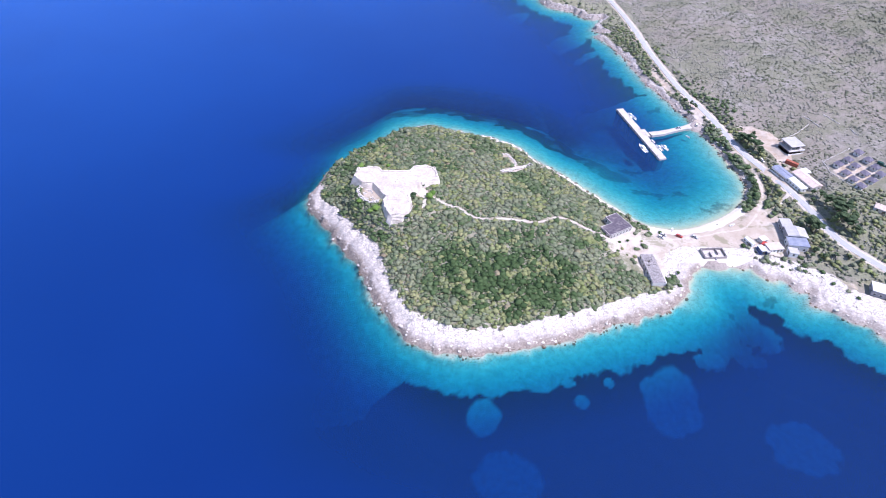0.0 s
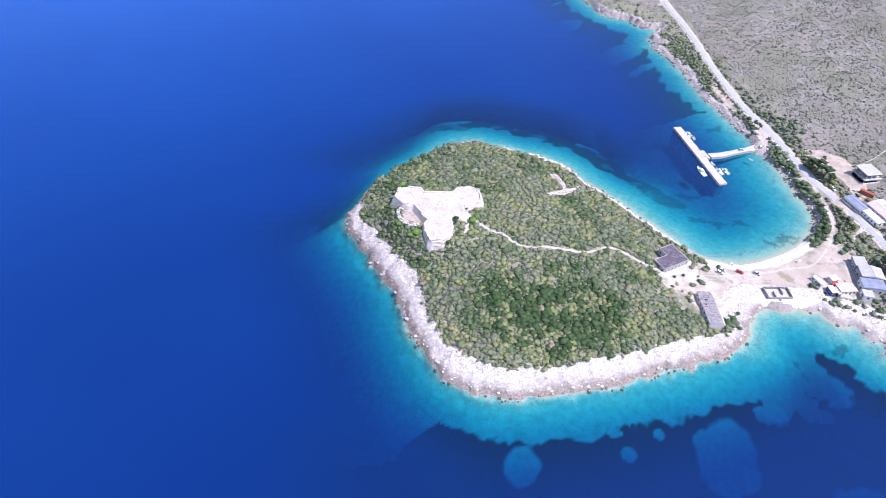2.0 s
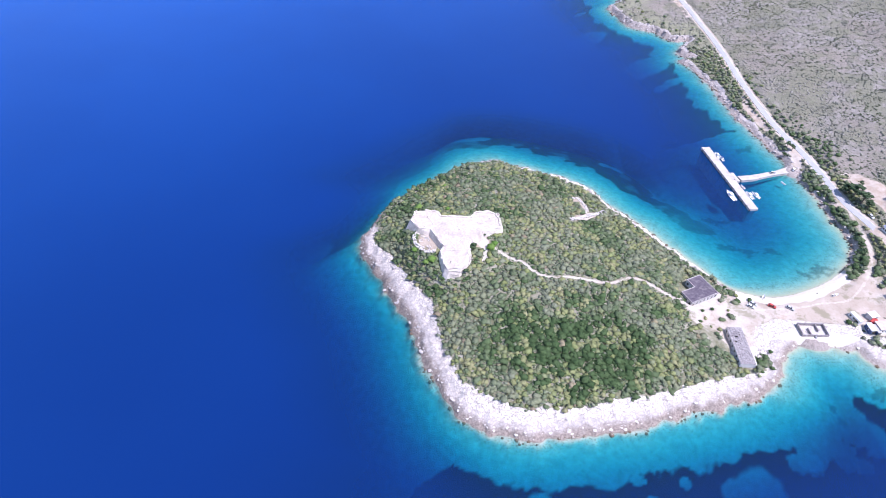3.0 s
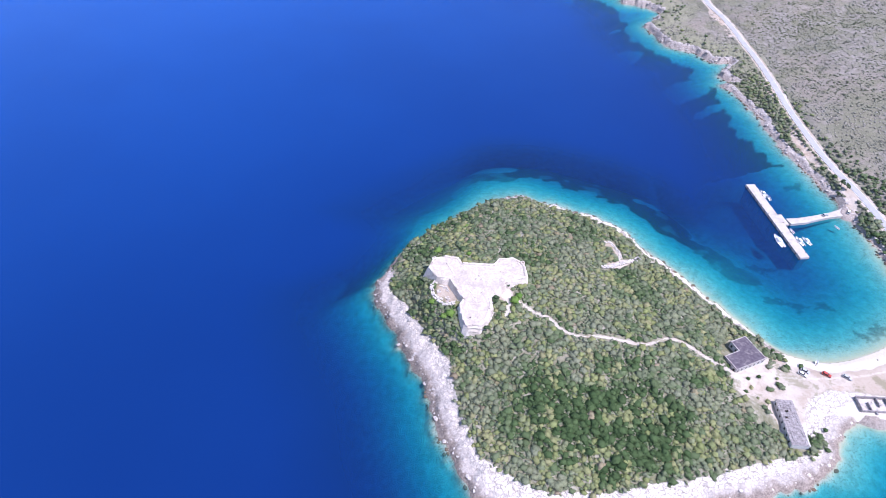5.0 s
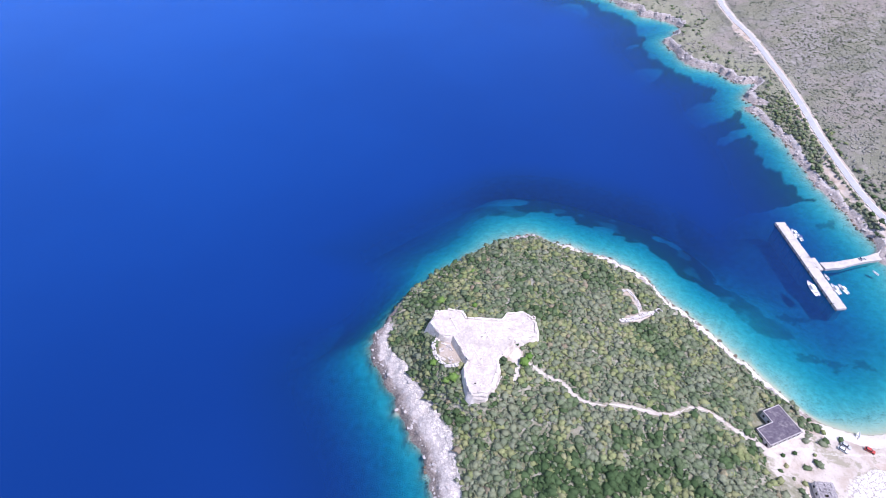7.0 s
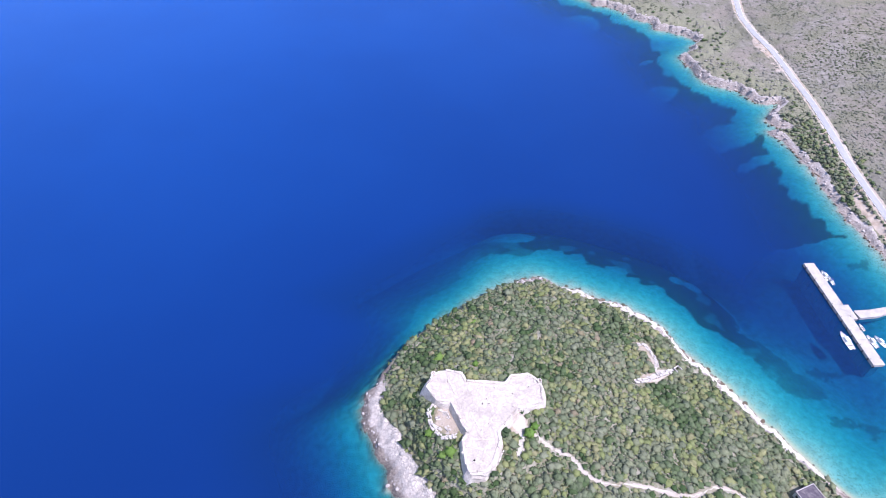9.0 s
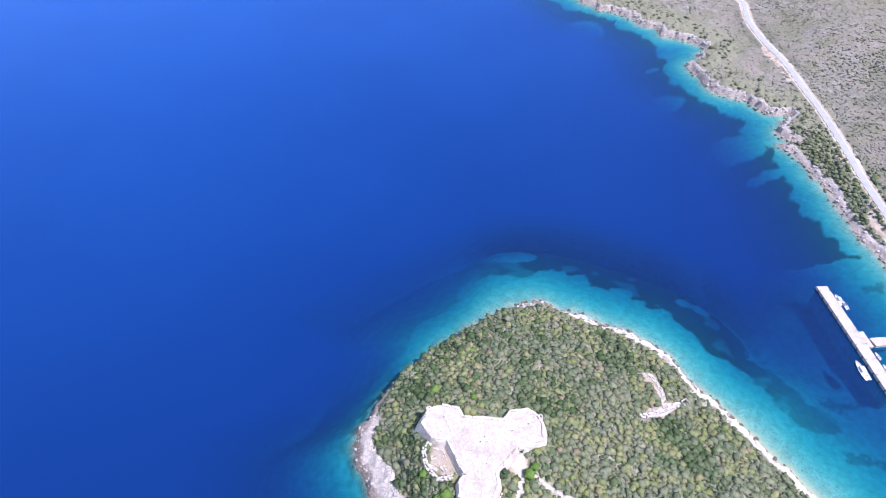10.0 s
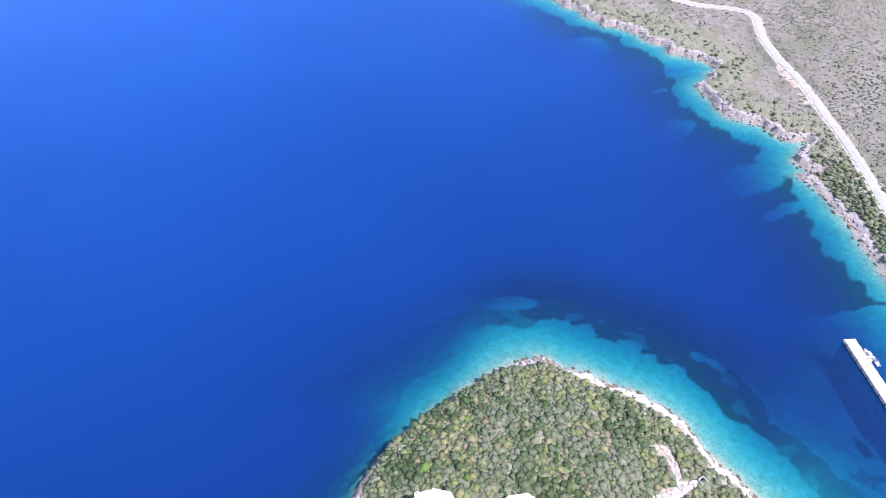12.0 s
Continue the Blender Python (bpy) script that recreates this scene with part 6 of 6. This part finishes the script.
building("cabin", "small cabin with a grey roof and dark blue walls", "cabin", 217.4, 254.9, 8, 1.8, 5.0, 2.2, "flat", NAVY, GREY_ROOF, (1, 0, 1, 1), z=3.0)
building("site_trailer", "long white site trailer on the beach yard", "trailer", 209.7, 262.0, -68, 7.0, 2.6, 2.4, "flat", WHITE, WHITE_ROOF, (3, 3, 0, 0), over=0.05, z=3.0)
building("shelter", "open pale shelter by the beach yard", "shelter", 219.4, 264.6, 20, 4.5, 3.5, 2.3, "flat", PLASTER, WHITE_ROOF, (0, 0, 0, 0), z=3.0)


def concrete_frame():
    """Unfinished two-storey villa: slabs on columns with dark open storeys."""
    b = thing("unfinished_villa", 276.6, 358.4, 9.0, 14, "unfinished two-storey concrete villa with a pale grey roof slab", "building")
    for z in (0.0, 3.0):
        boxed("slab", (-6.6, -6.6, z - 0.3, 6.4, 6.2, z), CONCRETE, b)
    boxed("roof", (-5.6, -5.6, 5.9, 6.2, 6.4, 6.3), GREY_ROOF, b, "pale grey flat roof slab")
    for x in (-5.2, -1.6, 2.0, 5.6):
        for y in (-5.2, 0.2, 5.6):
            for z in (0.0, 3.0):
                boxed("column", (x - 0.2, y - 0.2, z, x + 0.2, y + 0.2, z + 2.9), CONCRETE, b)
    for s in ((-3.5, -3.0, 0, 5.4, 5.6, 2.7), (-3.5, -3.0, 3.0, 5.4, 5.6, 5.9)):
        boxed("inner_wall", s, GREY_WALL, b)
    for z in (0.0, 3.0):
        boxed("balcony_wall", (-6.6, -6.6, z, 6.4, -6.4, z + 0.9), WHITE, b)
        for x in (-2.5, 0.5, 3.5):
            boxed("window_opening", (x - 0.8, -3.06, z + 0.3, x + 0.8, -2.94, z + 2.3), DARK, b)


concrete_frame()
for n, (x, y) in enumerate(((299.5, 337.4), (307.8, 341.4), (318.2, 348.4), (308.9, 334.1), (320.5, 339.7), (299.7, 327.6), (300.1, 319.3), (310.9, 325.2), (311.6, 317.6), (301.3, 312.0), (321.1, 331.1), (320.4, 323.3))):
    building("bungalow", "small holiday bungalow with a dark purple-grey hipped roof", "bungalow", x - 0.4, y - 2.5, 28, 4.9, 4.1, 2.4, "hip", PLASTER, SLATE, (2, 2, 1, 1), group="holiday bungalows on the hillside", over=0.55, rise=1.5)
for x0, y0, x1, y1 in ((293, 342, 316, 353), (294, 318, 327, 336), (303, 308, 325, 326)):
    rubble_wall([(x0, y0), (x1, y1)], 0.35, 0.9, "pale paved lane kerb between the bungalows", "kerb", "lane_kerb", CONCRETE, seed=int(x0))
rubble_wall([(292.5, 343), (292, 330), (296, 312), (303, 303)], 0.4, 0.5, "low pale wall round the holiday bungalows", "wall", "garden_wall", RUBBLE, seed=21)


for n, points in enumerate(([(274.8, 369.1), (289.2, 376.8), (301.4, 385.6)], [(315.2, 394.5), (322.1, 381.7)], [(300.7, 396), (306.8, 380.8)], [(326.7, 375.7), (328.6, 366.8)])):
    rubble_wall(points, 0.6, 0.6, "low dry-stone wall across the scrubby hillside", "wall", "field_wall", RUBBLE, seed=40 + n)


def roadside_wall():
    """Low parapet blocks along the seaward edge of the coast road."""
    d = np.gradient(ROAD_LINE, axis=0)
    side = np.stack([d[:, 1], -d[:, 0]], -1) / np.linalg.norm(d, axis=1)[:, None]
    start = ROAD_LINE[40]
    w = thing("roadside_parapet", start[0], start[1], 0, 0, "low pale concrete parapet along the coast road", "parapet")
    for k in range(40, len(ROAD_LINE) - 60, 2):
        if ROAD_LINE[k][1] < 430:
            continue
        a = ROAD_LINE[k] - side[k] * 2.95
        bm = bmesh.new()
        box(bm, -1.3, -0.22, -0.6, 1.3, 0.22, 0.55, 0.04)
        part("parapet_block", bm, CONCRETE, w).matrix_basis = pose(a[0] - start[0], a[1] - start[1], ROAD_Z[k], 0, 0, math.degrees(math.atan2(d[k][1], d[k][0])))


roadside_wall()


# ---- quay ----
def build_quay():
    q = thing("quay", 174.7, 383.9, 0, -76.7, "pale concrete T-shaped quay standing in the bay", "quay")
    rng = random.Random(8)
    deck, half = 1.55, 3.05
    for k in range(9):
        x = -34.2 + k * 7.6
        boxed("deck_slab", (x, -half, -1.2, x + 7.57, half, deck + rng.uniform(-0.02, 0.02)), CONCRETE, q, soft=0.05)
    # unseen block added below the deck so the bed shadow meets the quay
    boxed("core", (-33.6, -half + 1.0, -13, 33.6, half - 1.0, -1.2), CONCRETE, q, "unseen underwater block added to join the quay's shadow to it")
    boxed("platform", (-3.5, half, -1.2, 6.0, half + 2.6, deck), CONCRETE, q, soft=0.05)
    for k in range(15):
        x = -33 + k * 4.7
        boxed("pile", (x - 0.35, -half + 0.25, -9, x + 0.35, -half + 0.95, -1.2), CONCRETE, q)
        boxed("fender", (x + 1.6, -half - 0.22, 0.1, x + 2.1, -half, 1.4), TYRE, q, "black rubber fender")
        if k % 2:
            boxed("pile", (x - 0.35, half - 0.95, -9, x + 0.35, half - 0.25, -1.2), CONCRETE, q)
    for k in range(8):
        for y in (-half + 0.5, half - 0.5):
            bm = bmesh.new()
            bmesh.ops.create_cone(bm, segments=8, radius1=0.22, radius2=0.16, depth=0.45, cap_ends=True, matrix=Matrix.Translation((-31 + k * 8.8, y, deck + 0.2)))
            part("bollard", bm, DARK, q, "dark iron bollard")
    boxed("edge_kerb", (-34.2, -half, deck - 0.02, 34.2, -half + 0.3, deck + 0.16), CONCRETE, q)
    return q


build_quay()


def causeway():
    c = thing("causeway", 200, 388, 0, 0, "pale concrete causeway joining the quay to the shore", "causeway")
    north = [(181.0, 384.4), (190, 386.6), (199.6, 390.2), (210.0, 394.6), (217.5, 398.8), (222.5, 404)]
    south = [(183.0, 380.0), (192.5, 382.6), (199.6, 386.2), (208.5, 390.0), (216.5, 392.6), (225, 397.5)]
    n, s = np.array(north) - (200, 388), np.array(south) - (200, 388)
    for k in range(len(n) - 1):
        bm = bmesh.new()
        prism(bm, [tuple(n[k]), tuple(n[k + 1]), tuple(s[k + 1]), tuple(s[k])], -2.5, 1.6 + 0.02 * (k % 2))
        bmesh.ops.recalc_face_normals(bm, faces=bm.faces)
        part("deck_slab", bm, CONCRETE, c)
    for k in range(len(n) - 2):
        for line in (n, s):
            a, b = line[k], line[k + 1]
            bm = bmesh.new()
            box(bm, 0, -0.15, 1.6, math.dist(a, b), 0.15, 1.85, 0.03)
            part("edge_kerb", bm, CONCRETE, c).matrix_basis = pose(*a, 0, 0, 0, math.degrees(math.atan2(b[1] - a[1], b[0] - a[0])))


causeway()


def boat(x, y, turn, length, label, cabin=True, hull_mat=None, canopy=None):
    b = thing("boat", x, y, -0.15, turn, label, "boat", "boats moored at the quay")
    w = length * 0.17
    bm = bmesh.new()
    rings = []
    for u, half, z0 in ((0, 0.82, 0.0), (0.25, 1.0, -0.1), (0.55, 0.98, -0.1), (0.8, 0.62, 0.0), (0.95, 0.22, 0.15), (1.0, 0.03, 0.35)):
        px = (u - 0.5) * length
        zt = 0.75 + 0.35 * u * u
        rings.append([bm.verts.new(p) for p in ((px, -w * half, zt), (px, -w * half * 0.7, z0), (px, w * half * 0.7, z0), (px, w * half, zt), (px, w * half * 0.8, zt - 0.05), (px, w * half * 0.75, 0.35), (px, -w * half * 0.75, 0.35), (px, -w * half * 0.8, zt - 0.05))])
    for a, c in zip(rings[:-1], rings[1:]):
        for k in range(8):
            bm.faces.new((a[k], a[(k + 1) % 8], c[(k + 1) % 8], c[k]))
    bm.faces.new(rings[0])
    bm.faces.new(rings[-1])
    bmesh.ops.recalc_face_normals(bm, faces=bm.faces)
    part("hull", bm, hull_mat or WHITE, b)
    boxed("rubbing_strake", (-length * 0.48, -w * 0.9, 0.62, length * 0.2, -w * 0.86, 0.7), NAVY, b)
    for k in range(2):
        boxed("bench", (-length * 0.3 + k * length * 0.22, -w * 0.7, 0.38, -length * 0.3 + k * length * 0.22 + 0.35, w * 0.7, 0.62), WOOD, b)
    if cabin:
        bm = bmesh.new()
        low, high = prism(bm, [(-length * 0.12, -w * 0.62), (length * 0.2, -w * 0.5), (length * 0.2, w * 0.5), (-length * 0.12, w * 0.62)], 0.5, 2.0, [(-length * 0.12, -w * 0.52), (length * 0.12, -w * 0.42), (length * 0.12, w * 0.42), (-length * 0.12, w * 0.52)])
        bmesh.ops.recalc_face_normals(bm, faces=bm.faces)
        c = part("cabin", bm, WHITE, b)
        boxed("windscreen", (length * 0.145, -w * 0.38, 1.15, length * 0.175, w * 0.38, 1.7), GLASS, c)
        boxed("roof", (-length * 0.16, -w * 0.58, 2.0, length * 0.14, w * 0.58, 2.08), canopy or WHITE, c)
    boxed("outboard_motor", (-length * 0.53, -0.16, 0.3, -length * 0.49, 0.16, 1.05), DARK, b)
    return b


boat(173.9, 409.5, 104, 7.5, "white cabin boat moored beside the quay")
boat(176.3, 406.2, 100, 6.0, "small white motor boat moored beside the cabin boat", canopy=NAVY)
boat(171.9, 364.6, 105, 11.0, "long white fishing boat moored along the quay")
boat(182.4, 374.6, 110, 4.5, "small open white boat moored by the quay", cabin=False)
boat(184.6, 366.0, 112, 8.0, "white cabin boat with open stern moored by the quay")
boat(188.8, 366.6, 118, 7.5, "white motor boat moored beside another")
boat(211.6, 382.6, 128, 4.0, "small open white boat anchored near the causeway", cabin=False)
for x, y, a in ((206.5, 279.3, 20), (166, 273.9, 60)):
    bb = boat(x, y, a, 4.2, "small white boat drawn up on the beach", cabin=False)
    bb.location.z = ground_at(x, y) + 0.05


# ---- vehicles ----
def car(x, y, turn, mat, label, kind="car", z=None):
    b = thing(kind, x, y, ground_at(x, y) + 0.02 if z is None else z, turn, label, kind)
    L, W = (4.2, 1.75) if kind == "car" else (6.0, 2.2)
    bm = bmesh.new()
    low, high = prism(bm, [(-L / 2, -W / 2), (L / 2, -W / 2 * 0.94), (L / 2, W / 2 * 0.94), (-L / 2, W / 2)], 0.28, 0.86, [(-L / 2 + 0.05, -W / 2 * 0.96), (L / 2 - 0.12, -W / 2 * 0.9), (L / 2 - 0.12, W / 2 * 0.9), (-L / 2 + 0.05, W / 2 * 0.96)])
    bmesh.ops.bevel(bm, geom=list(bm.edges), offset=0.08, segments=2, affect="EDGES")
    body = part("body", bm, mat, b)
    bm = bmesh.new()
    prism(bm, [(-L * 0.44, -W * 0.45), (L * 0.2, -W * 0.45), (L * 0.2, W * 0.45), (-L * 0.44, W * 0.45)], 0.84, 1.40, [(-L * 0.36, -W * 0.38), (L * 0.04, -W * 0.38), (L * 0.04, W * 0.38), (-L * 0.36, W * 0.38)])
    bmesh.ops.recalc_face_normals(bm, faces=bm.faces)
    part("glazing", bm, GLASS, body)
    boxed("roof", (-L * 0.37, -W * 0.39, 1.39, L * 0.05, W * 0.39, 1.46), mat, body, soft=0.03)
    if kind == "truck":
        boxed("load_bed", (-L * 0.5, -W * 0.5, 0.7, L * 0.1, W * 0.5, 2.1), GREEN if mat is GREEN else mat, b)
    for sx in (-L * 0.31, L * 0.31):
        for sy in (-W / 2 + 0.02, W / 2 - 0.02):
            bm = bmesh.new()
            bmesh.ops.create_cone(bm, segments=12, radius1=0.32, radius2=0.32, depth=0.2, cap_ends=True, matrix=Matrix.Translation((sx, sy, 0.32)) @ Matrix.Rotation(math.pi / 2, 4, "X"))
            wheel = part("wheel", bm, TYRE, b)
            bm = bmesh.new()
            bmesh.ops.create_cone(bm, segments=10, radius1=0.18, radius2=0.18, depth=0.23, cap_ends=True, matrix=Matrix.Translation((sx, sy, 0.32)) @ Matrix.Rotation(math.pi / 2, 4, "X"))
            part("rim", bm, SILVER, wheel)
    for sy in (-W * 0.33, W * 0.33):
        boxed("headlight", (L / 2 - 0.10, sy - 0.16, 0.58, L / 2 - 0.02, sy + 0.16, 0.72), SILVER, b)
    return b


car(155.8, 264.6, -32, WHITE, "white car parked by the track at the beach")
car(158.0, 267.0, -32, SILVER, "silver car parked beside the white one at the beach")
car(167.4, 266.0, -28, RED, "red car parked on the sandy yard")
car(177.0, 265.8, -32, SILVER, "silver-blue car parked on the sandy yard")
car(253.3, 348.0, -73, WHITE, "white car on the coast road", z=None)
car(219.0, 261.3, 40, RED, "red pickup truck beside the beach bar", "truck")
car(327.3, 332.5, -40, GREEN, "dark green truck parked above the bungalows", "truck")
car(206.8, 391.8, 22, SILVER, "silver car parked on the causeway", z=1.62)
car(222.3, 396.5, 60, WHITE, "white car parked at the causeway's root")
building("container", "long rusty red container beside the villa's yard", "container", 270.4, 341.0, -40, 8.5, 2.4, 2.4, "flat", RUST, RUST, (0, 0, 0, 0), door=False, over=0.02)
for x, y in ((254.5, 308), (267, 314), (262, 335), (297, 309)):
    rubble_wall([(x, y), (x + 1.8, y + 0.6)], 0.8, 1.0, "heap of pale building rubble", "rubble heap", "rubble_heap", RUBBLE, seed=int(x))
